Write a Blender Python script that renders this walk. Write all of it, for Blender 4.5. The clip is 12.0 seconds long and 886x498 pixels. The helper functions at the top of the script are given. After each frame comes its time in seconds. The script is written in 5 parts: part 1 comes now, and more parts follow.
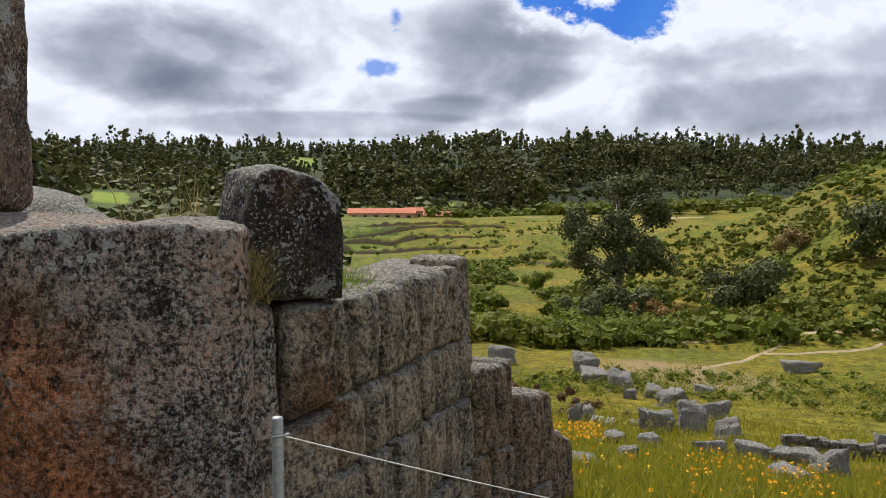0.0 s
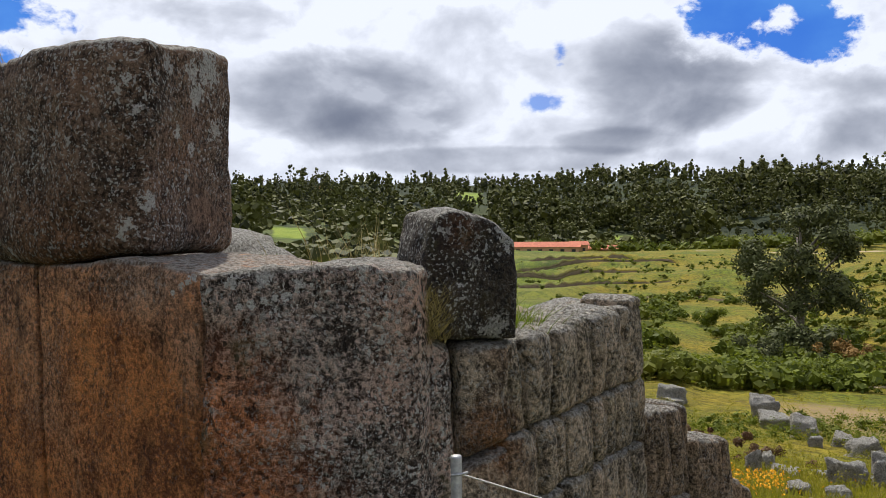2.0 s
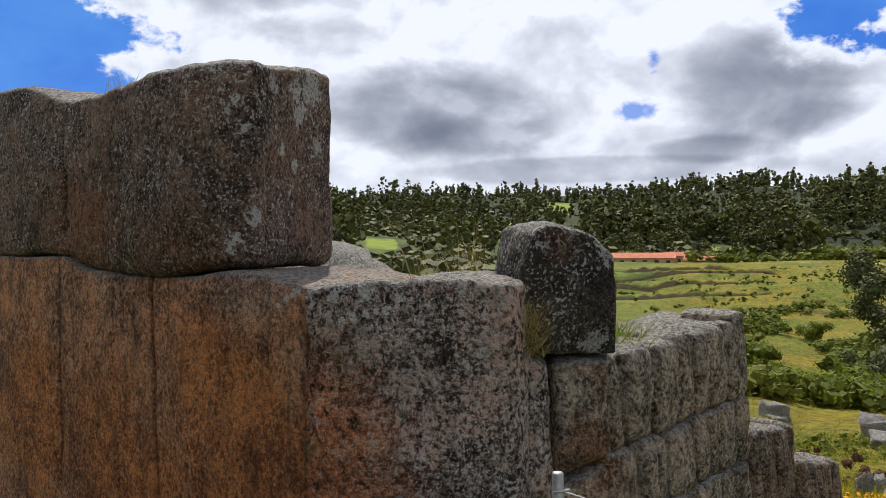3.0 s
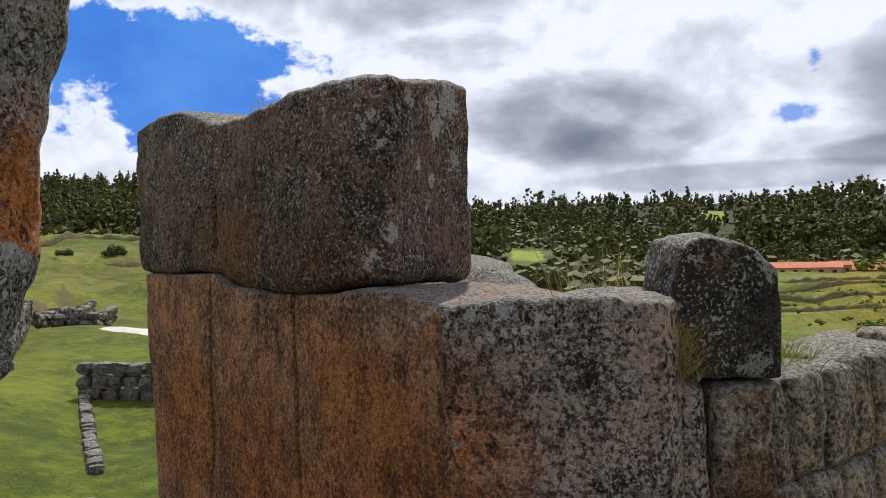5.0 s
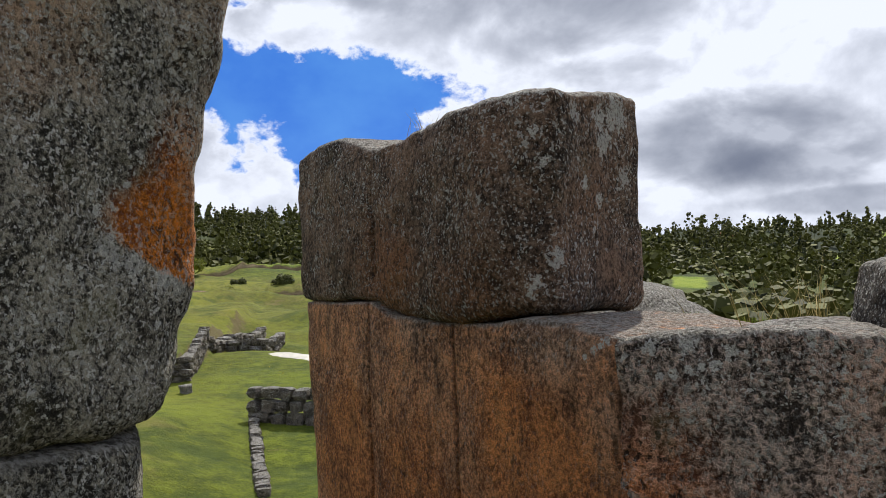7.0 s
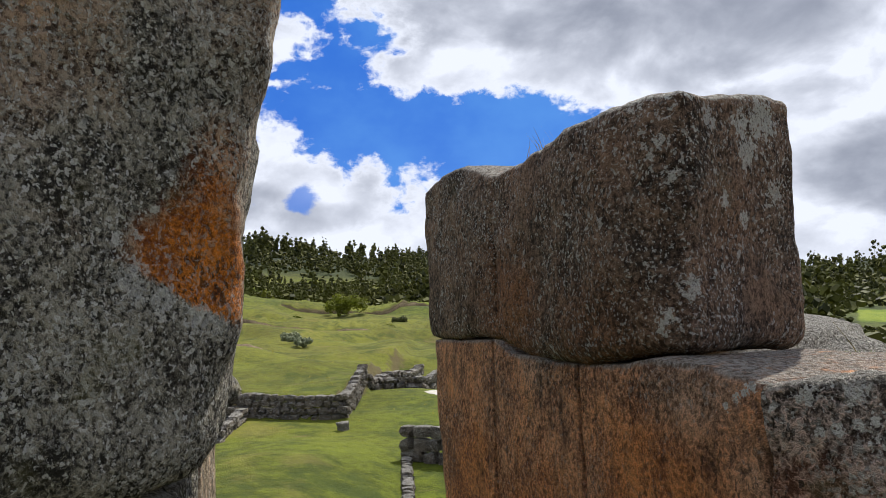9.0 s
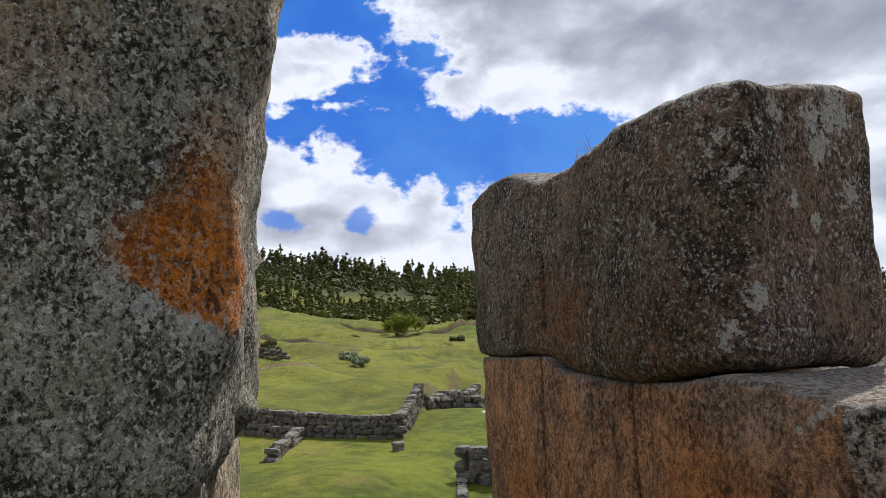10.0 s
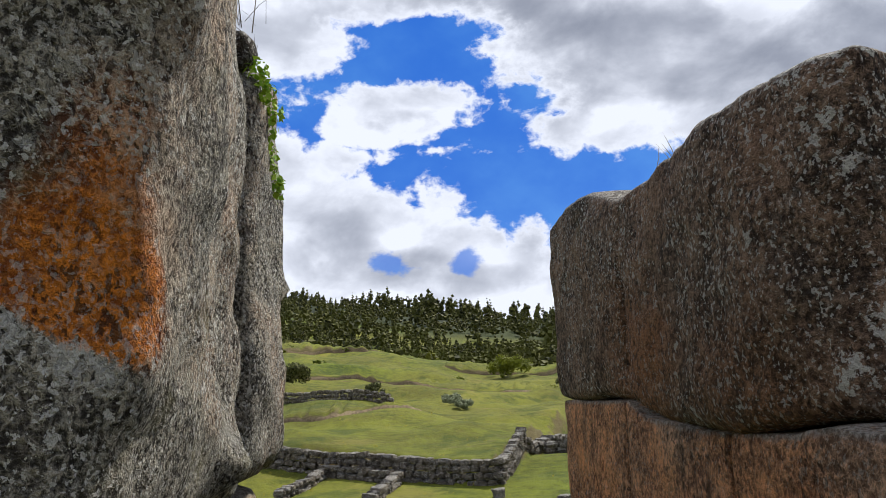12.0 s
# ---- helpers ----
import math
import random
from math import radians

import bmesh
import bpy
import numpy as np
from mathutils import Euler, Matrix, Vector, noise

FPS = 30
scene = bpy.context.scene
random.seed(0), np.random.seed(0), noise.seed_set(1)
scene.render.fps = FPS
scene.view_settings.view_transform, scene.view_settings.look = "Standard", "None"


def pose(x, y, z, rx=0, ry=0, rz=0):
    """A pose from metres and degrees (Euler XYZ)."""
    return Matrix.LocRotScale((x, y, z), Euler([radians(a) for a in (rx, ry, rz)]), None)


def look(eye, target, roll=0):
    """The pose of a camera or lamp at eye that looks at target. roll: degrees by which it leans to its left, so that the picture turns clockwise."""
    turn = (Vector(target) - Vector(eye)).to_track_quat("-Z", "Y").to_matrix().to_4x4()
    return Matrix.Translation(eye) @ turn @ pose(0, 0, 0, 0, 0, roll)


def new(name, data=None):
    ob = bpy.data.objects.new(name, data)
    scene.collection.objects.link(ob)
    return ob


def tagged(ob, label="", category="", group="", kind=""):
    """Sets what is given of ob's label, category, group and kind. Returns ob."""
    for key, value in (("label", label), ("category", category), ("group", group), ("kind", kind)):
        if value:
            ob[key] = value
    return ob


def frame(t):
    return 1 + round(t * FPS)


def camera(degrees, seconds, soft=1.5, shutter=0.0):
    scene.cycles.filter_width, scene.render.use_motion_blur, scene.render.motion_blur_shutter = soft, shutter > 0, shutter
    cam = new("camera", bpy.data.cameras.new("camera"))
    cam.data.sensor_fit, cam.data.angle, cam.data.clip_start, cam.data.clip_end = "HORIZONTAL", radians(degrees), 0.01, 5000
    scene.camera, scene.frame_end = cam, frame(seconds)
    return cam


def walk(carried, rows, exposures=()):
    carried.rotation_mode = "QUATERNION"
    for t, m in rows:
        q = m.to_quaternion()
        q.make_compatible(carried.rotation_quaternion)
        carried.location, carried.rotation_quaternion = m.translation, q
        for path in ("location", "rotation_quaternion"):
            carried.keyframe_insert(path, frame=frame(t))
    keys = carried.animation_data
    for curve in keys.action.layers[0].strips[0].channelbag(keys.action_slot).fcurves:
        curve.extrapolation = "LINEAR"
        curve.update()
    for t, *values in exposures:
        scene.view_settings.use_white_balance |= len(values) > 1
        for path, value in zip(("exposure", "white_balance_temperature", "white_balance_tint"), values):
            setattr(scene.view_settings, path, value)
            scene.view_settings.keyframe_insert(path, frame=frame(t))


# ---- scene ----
from mathutils import Quaternion

cam = camera(56.4, 12.0, soft=0.5)
PATH = [
    (0, (-0.057, 0.075, 1.594), (0.024, 2.069, 1.459), 0.0),
    (0.5, (-0.054, 0.066, 1.601), (-0.056, 2.063, 1.487), -0.3),
    (1, (-0.058, 0.064, 1.605), (-0.166, 2.059, 1.516), -0.5),
    (1.5, (-0.07, 0.048, 1.613), (-0.28, 2.035, 1.544), -0.5),
    (2, (-0.092, 0.029, 1.625), (-0.405, 2.004, 1.573), -0.4),
    (2.5, (-0.11, 0.018, 1.635), (-0.525, 1.974, 1.597), -0.4),
    (3, (-0.119, 0.008, 1.639), (-0.646, 1.938, 1.615), -0.5),
    (5, (-0.144, 0.162, 1.652), (-1.0, 1.969, 1.662), -1.2),
    (5.5, (-0.151, 0.203, 1.652), (-1.09, 1.969, 1.675), -1.3),
    (6, (-0.161, 0.24, 1.649), (-1.184, 1.958, 1.688), -1.4),
    (6.5, (-0.208, 0.29, 1.647), (-1.31, 1.957, 1.707), -1.4),
    (7, (-0.294, 0.355, 1.65), (-1.47, 1.97, 1.735), -1.5),
    (7.5, (-0.349, 0.43, 1.646), (-1.596, 1.989, 1.764), -1.5),
    (7.7, (-0.353, 0.471, 1.647), (-1.635, 2.0, 1.777), -1.5),
    (9.5, (-0.418, 0.85, 1.634), (-1.922, 2.152, 1.843), -2.1),
    (10, (-0.502, 0.946, 1.624), (-2.046, 2.195, 1.86), -2.0),
    (10.5, (-0.55, 0.994, 1.635), (-2.131, 2.192, 1.892), -2.0),
    (11, (-0.621, 1.087, 1.633), (-2.236, 2.231, 1.921), -2.1),
    (11.5, (-0.705, 1.237, 1.623), (-2.354, 2.323, 1.942), -1.9),
    (12, (-0.757, 1.374, 1.616), (-2.433, 2.409, 1.96), -2.0),
]
walk(cam, [(t, look(eye, target, roll)) for t, eye, target, roll in PATH], [(0.0, 0.20), (12.0, 0.20)])

# ---------- light ----------
SUN_AZ, SUN_EL = -22.0, 53.0          # degrees clockwise from +y, degrees up


def sun_lamp():
    data = bpy.data.lights.new("sun", "SUN")
    data.energy, data.angle, data.color = 5.0, radians(0.6), (1.0, 0.95, 0.86)
    ob = new("sun", data)
    a, e = radians(SUN_AZ), radians(SUN_EL)
    ob.matrix_world = look((60 * math.sin(a) * math.cos(e), 60 * math.cos(a) * math.cos(e), 60 * math.sin(e)), (0, 0, 0))


sun_lamp()


class Nodes:
    """Short way to wire nodes."""

    def __init__(self, tree):
        self.tree = tree
        tree.nodes.clear()

    def add(self, kind):
        return self.tree.nodes.new(kind)

    def put(self, socket, value):
        if isinstance(value, bpy.types.NodeSocket):
            self.tree.links.new(value, socket)
        elif isinstance(value, (tuple, list)) and len(value) == 3 and socket.type == "RGBA":
            socket.default_value = (*value, 1)
        else:
            socket.default_value = value

    def math(self, op, a, b=0.0, c=0.0, clamp=False):
        n = self.add("ShaderNodeMath")
        n.operation, n.use_clamp = op, clamp
        for s, v in zip(n.inputs, (a, b, c)):
            self.put(s, v)
        return n.outputs[0]

    def vec(self, op, a, b=(0, 0, 0)):
        n = self.add("ShaderNodeVectorMath")
        n.operation = op
        self.put(n.inputs[0], a)
        self.put(n.inputs[1], b)
        return n.outputs["Value"] if op in ("DISTANCE", "DOT_PRODUCT", "LENGTH") else n.outputs[0]

    def mix(self, f, a, b):
        n = self.add("ShaderNodeMix")
        n.data_type = "RGBA"
        self.put(n.inputs[0], f)
        self.put(n.inputs[6], a)
        self.put(n.inputs[7], b)
        return n.outputs[2]

    def step(self, x, lo, hi, to0=0.0, to1=1.0):
        n = self.add("ShaderNodeMapRange")
        n.interpolation_type = "SMOOTHSTEP"
        for s, v in zip(n.inputs, (x, lo, hi, to0, to1)):
            self.put(s, v)
        return n.outputs[0]

    def noise(self, at, scale, detail=4.0, rough=0.55, warp=0.0):
        n = self.add("ShaderNodeTexNoise")
        self.put(n.inputs["Vector"], at)
        n.inputs["Scale"].default_value, n.inputs["Detail"].default_value = scale, detail
        n.inputs["Roughness"].default_value, n.inputs["Distortion"].default_value = rough, warp
        return n.outputs[0]

    def grains(self, at, scale):
        """One random brightness for each grain."""
        n = self.add("ShaderNodeTexVoronoi")
        self.put(n.inputs["Vector"], at)
        n.inputs["Scale"].default_value = scale
        split = self.add("ShaderNodeSeparateColor")
        self.put(split.inputs[0], n.outputs["Color"])
        return split.outputs[0]


def sky():
    world = bpy.data.worlds.new("sky")
    world.use_nodes = True
    scene.world = world
    n = Nodes(world.node_tree)
    tex = n.add("ShaderNodeTexSky")
    tex.sky_type, tex.sun_disc, tex.altitude = "NISHITA", False, 3600.0
    tex.sun_elevation, tex.sun_rotation = radians(SUN_EL), radians(SUN_AZ)
    tex.air_density, tex.dust_density, tex.ozone_density = 1.0, 0.4, 2.5
    way = n.vec("NORMALIZE", n.add("ShaderNodeTexCoord").outputs["Generated"])
    split = n.add("ShaderNodeSeparateXYZ")
    n.put(split.inputs[0], way)
    az = n.math("MULTIPLY", n.math("ARCTAN2", split.outputs[0], split.outputs[1]), 180 / math.pi)
    el = n.math("MULTIPLY", n.math("ARCSINE", split.outputs[2]), 180 / math.pi)
    flat = n.vec("MULTIPLY", way, (1.0, 1.0, 1.5))

    def rim(a, e, w, h):
        """Degrees inside the rim of an oval of sky, half widths w and h."""
        du = n.math("MULTIPLY", n.math("SUBTRACT", az, a), 1 / w)
        dv = n.math("MULTIPLY", n.math("SUBTRACT", el, e), 1 / h)
        r = n.math("SQRT", n.math("ADD", n.math("MULTIPLY", du, du), n.math("MULTIPLY", dv, dv)))
        return n.math("MULTIPLY", n.math("SUBTRACT", 1.0, r), math.sqrt(w * h) * 0.8)

    # broken cloud all round; clear gaps; heaped clouds standing in the gaps: azimuth, elevation, half widths
    cover = n.math("MAXIMUM", n.math("MULTIPLY", n.math("SUBTRACT", n.noise(flat, 2.4, 5.0), 0.42), 40.0), rim(-18, 5, 75, 30))
    for oval in ((-48, 12.8, 13, 3.3), (-56, 14.8, 8.5, 2.2), (-54, 17.6, 2.4, 2.6), (-43, 10.0, 7.5, 3.6), (-61, 20.4, 8.5, 4.0), (-60, 24.3, 5.5, 1.4), (-52.5, 20.0, 2.0, 1.2),
                 (12.3, 13.6, 3.8, 2.5), (14.6, 12.2, 2.4, 1.7)):
        cover = n.math("MINIMUM", cover, n.math("MULTIPLY", rim(*oval), -1.0))
    for oval in ((-60.5, 19.6, 5.0, 2.1), (-63.5, 18.4, 3.4, 1.3), (-68.5, 24.5, 3.8, 3.0), (-69, 12, 4.2, 6.2), (-63.5, 10.3, 5.0, 4.9), (-58.8, 9.3, 4.2, 4.7), (-55.6, 8, 2.4, 4.4),
                 (-52.6, 7.2, 2.0, 4.6), (-48.0, 7.3, 2.0, 3.7), (-58, 5.0, 15, 4.0), (13.3, 12.7, 0.8, 0.6)):
        cover = n.math("MAXIMUM", cover, rim(*oval))
    frill = n.math("ADD", n.math("MULTIPLY", n.math("SUBTRACT", n.noise(flat, 11.0, 9.0, 0.58, 0.3), 0.5), 5.0), n.math("MULTIPLY", n.math("SUBTRACT", n.noise(flat, 48.0, 7.0, 0.6, 0.2), 0.5), 2.2))
    cover = n.math("ADD", cover, frill)
    mask = n.step(cover, -0.25, 0.45)
    small = n.math("MULTIPLY", frill, 0.75)
    for oval in ((-61.9, 9.0, 1.5, 0.6), (-56.7, 9.0, 0.6, 0.6), (-2.4, 8.5, 1.1, 0.42), (-0.9, 11.8, 0.32, 0.55)):
        mask = n.math("MULTIPLY", mask, n.step(n.math("ADD", rim(*oval), small), 0.5, -0.25, 0.2, 1.0))
    # flat grey bellies; billows lit from above; white frayed edges
    sag = n.math("MULTIPLY", n.math("SUBTRACT", n.noise(flat, 9.0, 7.0, 0.55, 0.3), 0.5), 4.5)
    belly = 0.0
    for a, e, w, h, weight in ((-16, 8.9, 6.5, 2.9, 0.85), (-13, 7.0, 4.5, 1.3, 0.4), (6.0, 9.4, 4.8, 3.0, 0.85), (9.0, 7.6, 3.0, 1.2, 0.4), (2.6, 5.7, 3.6, 0.8, 0.6), (24, 5.6, 9, 1.9, 0.6), (21, 9.0, 5, 2.0, 0.3),
                               (-43, 22, 12, 3.4, 0.5), (-28, 19, 9, 4, 0.45), (-54, 25.5, 7, 2.4, 0.45), (-61, 8.6, 3.0, 1.4, 0.4), (-66, 10.5, 3.0, 2.4, 0.4), (-54.5, 7.5, 3, 1.2, 0.3),
                               (-31, 9.0, 4, 2.2, 0.25), (-5, 4.6, 12, 0.9, 0.3), (29, 3.8, 7, 1.2, 0.4), (-60.5, 18.6, 3.5, 0.9, 0.3), (-24, 13.5, 5, 1.4, 0.25)):
        belly = n.math("ADD", belly, n.math("MULTIPLY", n.step(n.math("ADD", rim(a, e, w, h), n.math("MULTIPLY", sag, math.sqrt(w * h) / 5.5)), -0.45 * h, 0.55 * h), weight))
    belly = n.math("MULTIPLY", belly, n.step(cover, 0.2, 2.2))
    heap = n.noise(flat, 8.0, 8.0, 0.52, 0.25)
    above = n.noise(n.vec("ADD", flat, (-0.008, 0.015, 0.045)), 8.0, 8.0, 0.52, 0.25)
    lit = n.math("ADD", n.math("MULTIPLY", n.math("SUBTRACT", heap, above), 2.6), 0.62, clamp=True)
    thick = n.step(cover, 0.0, 1.6)
    shade = n.math("ADD", n.math("MULTIPLY", belly, n.math("ADD", 1.25, n.math("MULTIPLY", n.math("SUBTRACT", 0.62, lit), 1.1))), n.math("MULTIPLY", n.math("MULTIPLY", n.math("SUBTRACT", 0.76, lit), thick), 0.70))
    shade = n.math("MAXIMUM", shade, 0.0)
    shade = n.math("DIVIDE", shade, n.math("ADD", shade, 0.75))
    cloud = n.mix(shade, (0.92, 0.97, 1.10), (0.012, 0.036, 0.105))
    blue = n.add("ShaderNodeBackground")
    n.put(blue.inputs[0], n.mix(0.8, tex.outputs[0], n.mix(n.step(n.noise(flat, 5.0, 6.0), 0.35, 0.7), (0.06, 1.2, 5.8), (0.5, 2.2, 6.6))))
    blue.inputs[1].default_value = 0.11
    puff = n.add("ShaderNodeBackground")
    n.put(puff.inputs[0], cloud)
    puff.inputs[1].default_value = 0.85
    both = n.add("ShaderNodeMixShader")
    n.put(both.inputs[0], mask)
    n.put(both.inputs[1], blue.outputs[0])
    n.put(both.inputs[2], puff.outputs[0])
    out = n.add("ShaderNodeOutputWorld")
    n.put(out.inputs[0], both.outputs[0])


sky()

# ---------- materials ----------
def material(name):
    m = bpy.data.materials.new(name)
    m.use_nodes = True
    n = Nodes(m.node_tree)
    bsdf = n.add("ShaderNodeBsdfPrincipled")
    out = n.add("ShaderNodeOutputMaterial")
    n.put(out.inputs[0], bsdf.outputs[0])
    at = n.add("ShaderNodeNewGeometry").outputs["Position"]
    return m, n, bsdf, at


def bump(n, bsdf, height, strength, distance):
    b = n.add("ShaderNodeBump")
    b.inputs["Strength"].default_value, b.inputs["Distance"].default_value = strength, distance
    n.put(b.inputs["Height"], height)
    n.put(bsdf.inputs["Normal"], b.outputs[0])


def stone_material(name, dark, light, rust=0.0, rust_spots=(), grey_spots=(), lichen=0.5, patches=0.3, pits=0.5, pale_spots=(), grain=1.0,
                   rust_colour=(0.36, 0.155, 0.07), flecks=0.6, floor=None, drips=0.0, soft=0.30):
    """Weathered andesite: softly mottled, pitted, crusted with pale lichen, with iron-red stains.
    rust_spots, grey_spots, pale_spots: (centre, radius, weight) of stains in the world.
    floor: (point, way up) of the sharp lower edge of the rust; drips: strength of dark runs down the face;
    soft: half width of the fade from dark to light grain."""
    m, n, bsdf, at = material(name)
    jitter = n.add("ShaderNodeTexNoise")
    n.put(jitter.inputs["Vector"], at)
    jitter.inputs["Scale"].default_value = 38.0 * grain
    loose = n.vec("ADD", at, n.vec("MULTIPLY", jitter.outputs["Color"], (0.012 / grain, 0.012 / grain, 0.012 / grain)))
    broad = n.noise(at, 2.3, 5.0, 0.6)
    mid = n.noise(at, 11.0, 7.0, 0.65)
    coarse = n.noise(loose, 62.0 * grain, 6.0, 0.68)
    worm = n.math("ABSOLUTE", n.math("SUBTRACT", n.noise(loose, 48.0 * grain, 3.0, 0.5), 0.5))
    ridge = n.step(worm, 0.055, 0.0)
    tone = n.math("ADD", n.math("MULTIPLY", n.math("SUBTRACT", coarse, 0.5), 1.7), n.math("MULTIPLY", n.math("SUBTRACT", mid, 0.5), 0.95))
    tone = n.math("ADD", tone, n.math("MULTIPLY", n.math("SUBTRACT", broad, 0.5), 0.85))
    tone = n.math("ADD", n.math("ADD", tone, 0.44), n.math("MULTIPLY", ridge, 0.17))
    colour = n.mix(n.step(tone, 0.50 - soft, 0.50 + soft), dark, light)
    stain = n.math("ADD", rust, n.math("MULTIPLY", n.math("SUBTRACT", broad, 0.5), 1.2 if rust else 0.0))
    rag = n.math("ADD", n.math("MULTIPLY", n.math("SUBTRACT", mid, 0.5), 1.0), n.math("MULTIPLY", n.math("SUBTRACT", coarse, 0.5), 0.9))
    for sign, spots in ((1, rust_spots), (-1, grey_spots)):
        for centre, radius, weight in spots:
            gap = n.math("ADD", n.vec("DISTANCE", at, centre), n.math("MULTIPLY", rag, radius))
            stain = n.math("ADD", stain, n.math("MULTIPLY", n.step(gap, radius * 1.2, radius * 0.3), sign * weight))
    if floor:
        over = n.math("ADD", n.vec("DOT_PRODUCT", n.vec("SUBTRACT", at, floor[0]), floor[1]), n.math("MULTIPLY", rag, 0.055))
        stain = n.math("MULTIPLY", stain, n.step(over, -0.012, 0.012))
    stain = n.math("MULTIPLY", stain, n.step(tone, 0.15, 0.55, 0.65, 1.0), clamp=True)
    rusty = n.mix(n.step(tone, 0.16, 0.84), tuple(v * 0.30 for v in rust_colour), tuple(min(1, v * 1.4) for v in rust_colour))
    colour = n.mix(stain, colour, rusty)
    clear = n.math("SUBTRACT", 1.0, n.math("MULTIPLY", stain, 0.6))
    if drips:
        run = n.noise(n.vec("MULTIPLY", at, (1.0, 1.0, 0.16)), 13.0, 6.0, 0.62, 0.3)
        run = n.math("MULTIPLY", n.step(run, 0.50, 0.64), n.step(n.noise(at, 3.0, 4.0), 0.34, 0.60))
        colour = n.mix(n.math("MULTIPLY", run, drips), colour, (0.050, 0.032, 0.024))
    # dark pits, a little longer than wide: dirt, and shade put into the colour
    pit = n.step(n.noise(n.vec("MULTIPLY", loose, (1.0, 1.0, 0.7)), 52.0 * grain, 3.0, 0.55), 0.555, 0.60)
    pit = n.math("MULTIPLY", pit, n.math("MULTIPLY", n.step(n.noise(at, 4.1, 3.0), 0.34, 0.60), pits))
    colour = n.mix(n.math("MULTIPLY", pit, 0.85), colour, (0.014, 0.009, 0.007))
    # pale lichen: fine flecks in fields, and ragged patches
    speck = n.step(n.noise(loose, 80.0 * grain, 4.0, 0.62), 0.53, 0.575)
    field = n.step(n.noise(at, 5.0, 7.0, 0.68), 0.56 - 0.20 * lichen, 0.76 - 0.14 * lichen)
    colour = n.mix(n.math("MULTIPLY", n.math("MULTIPLY", n.math("MULTIPLY", speck, field), clear), 0.85 * lichen), colour, (0.50, 0.485, 0.43))
    ragged = n.step(n.math("ADD", n.noise(at, 17.0, 7.0, 0.66, 0.4), n.math("MULTIPLY", n.math("SUBTRACT", coarse, 0.5), 0.3)), 0.66, 0.70)
    some = n.step(n.noise(at, 2.6, 3.0), 0.46, 0.58)
    colour = n.mix(n.math("MULTIPLY", n.math("MULTIPLY", ragged, some), patches), colour, (0.56, 0.545, 0.49))
    rags = n.math("SUBTRACT", n.noise(loose, 34.0, 5.0, 0.66), 0.5)
    scales = n.step(n.noise(loose, 95.0, 4.0, 0.6), 0.38, 0.45)
    for centre, radius, weight in pale_spots:
        gap = n.math("ADD", n.vec("DISTANCE", at, centre), n.math("MULTIPLY", rags, radius * 4.0))
        colour = n.mix(n.math("MULTIPLY", n.math("MULTIPLY", n.step(gap, radius * 0.92, radius * 0.76), scales), weight), colour, (0.76, 0.745, 0.69))
    # crisp white crusts of lichen, some as large as a coin, most as small as a seed
    for size, cut, spread, lo in ((40.0, 0.605, 3.3, 0.46), (85.0, 0.585, 2.1, 0.40)):
        crumb = n.step(n.noise(loose, size * grain ** 0.6, 3.0, 0.55), cut, cut + 0.025)
        region = n.step(n.noise(n.vec("ADD", at, (size, 0.0, 0.0)), spread, 4.0, 0.6), lo, lo + 0.11)
        colour = n.mix(n.math("MULTIPLY", n.math("MULTIPLY", n.math("MULTIPLY", crumb, region), clear), flecks), colour, (0.76, 0.745, 0.69))
    # faint yellow-green bloom
    bloom = n.step(n.noise(at, 5.3, 5.0, 0.6), 0.56, 0.74)
    colour = n.mix(n.math("MULTIPLY", bloom, 0.35 * lichen), colour, (0.20, 0.185, 0.065))
    # pale crust on upward faces: lichen, plus sun brightness put into the colour
    up = n.add("ShaderNodeSeparateXYZ")
    n.put(up.inputs[0], n.add("ShaderNodeNewGeometry").outputs["Normal"])
    sunlit_crust = n.math("MULTIPLY", n.step(n.math("ADD", up.outputs[2], n.math("MULTIPLY", rag, 0.8)), 0.35, 0.75), n.step(n.noise(at, 14.0, 4.0), 0.25, 0.46))
    colour = n.mix(n.math("MULTIPLY", sunlit_crust, 0.8), colour, n.mix(n.step(n.noise(loose, 55.0, 5.0, 0.7), 0.38, 0.60), (0.11, 0.098, 0.08), (0.52, 0.50, 0.45)))
    n.put(bsdf.inputs["Base Color"], colour)
    bsdf.inputs["Roughness"].default_value = 0.92
    bsdf.inputs["Specular IOR Level"].default_value = 0.25
    h = n.math("SUBTRACT", n.math("ADD", n.math("ADD", n.math("MULTIPLY", mid, 1.2), n.math("MULTIPLY", coarse, 1.5)), n.math("ADD", n.math("MULTIPLY", ridge, 0.25), n.math("MULTIPLY", speck, 0.3))), n.math("MULTIPLY", pit, 1.2))
    bump(n, bsdf, h, 1.0, 0.034 / grain)
    return m


def plain_material(name, a, b, scale, rough=0.85, relief=0.4, distance=0.01, metal=0.0, fleck=None):
    m, n, bsdf, at = material(name)
    grain = n.noise(at, scale, 6.0, 0.6)
    broad = n.noise(at, scale * 0.13, 3.0)
    t = n.step(n.math("ADD", n.math("MULTIPLY", grain, 0.65), n.math("MULTIPLY", broad, 0.35)), 0.36, 0.64)
    colour = n.mix(t, a, b)
    if fleck:
        colour = n.mix(n.step(n.noise(at, scale * 3.1, 3.0), 0.58, 0.66), colour, fleck)
    n.put(bsdf.inputs["Base Color"], colour)
    bsdf.inputs["Roughness"].default_value, bsdf.inputs["Metallic"].default_value = rough, metal
    bsdf.inputs["Specular IOR Level"].default_value = 0.3
    bump(n, bsdf, grain, relief, distance)
    return m


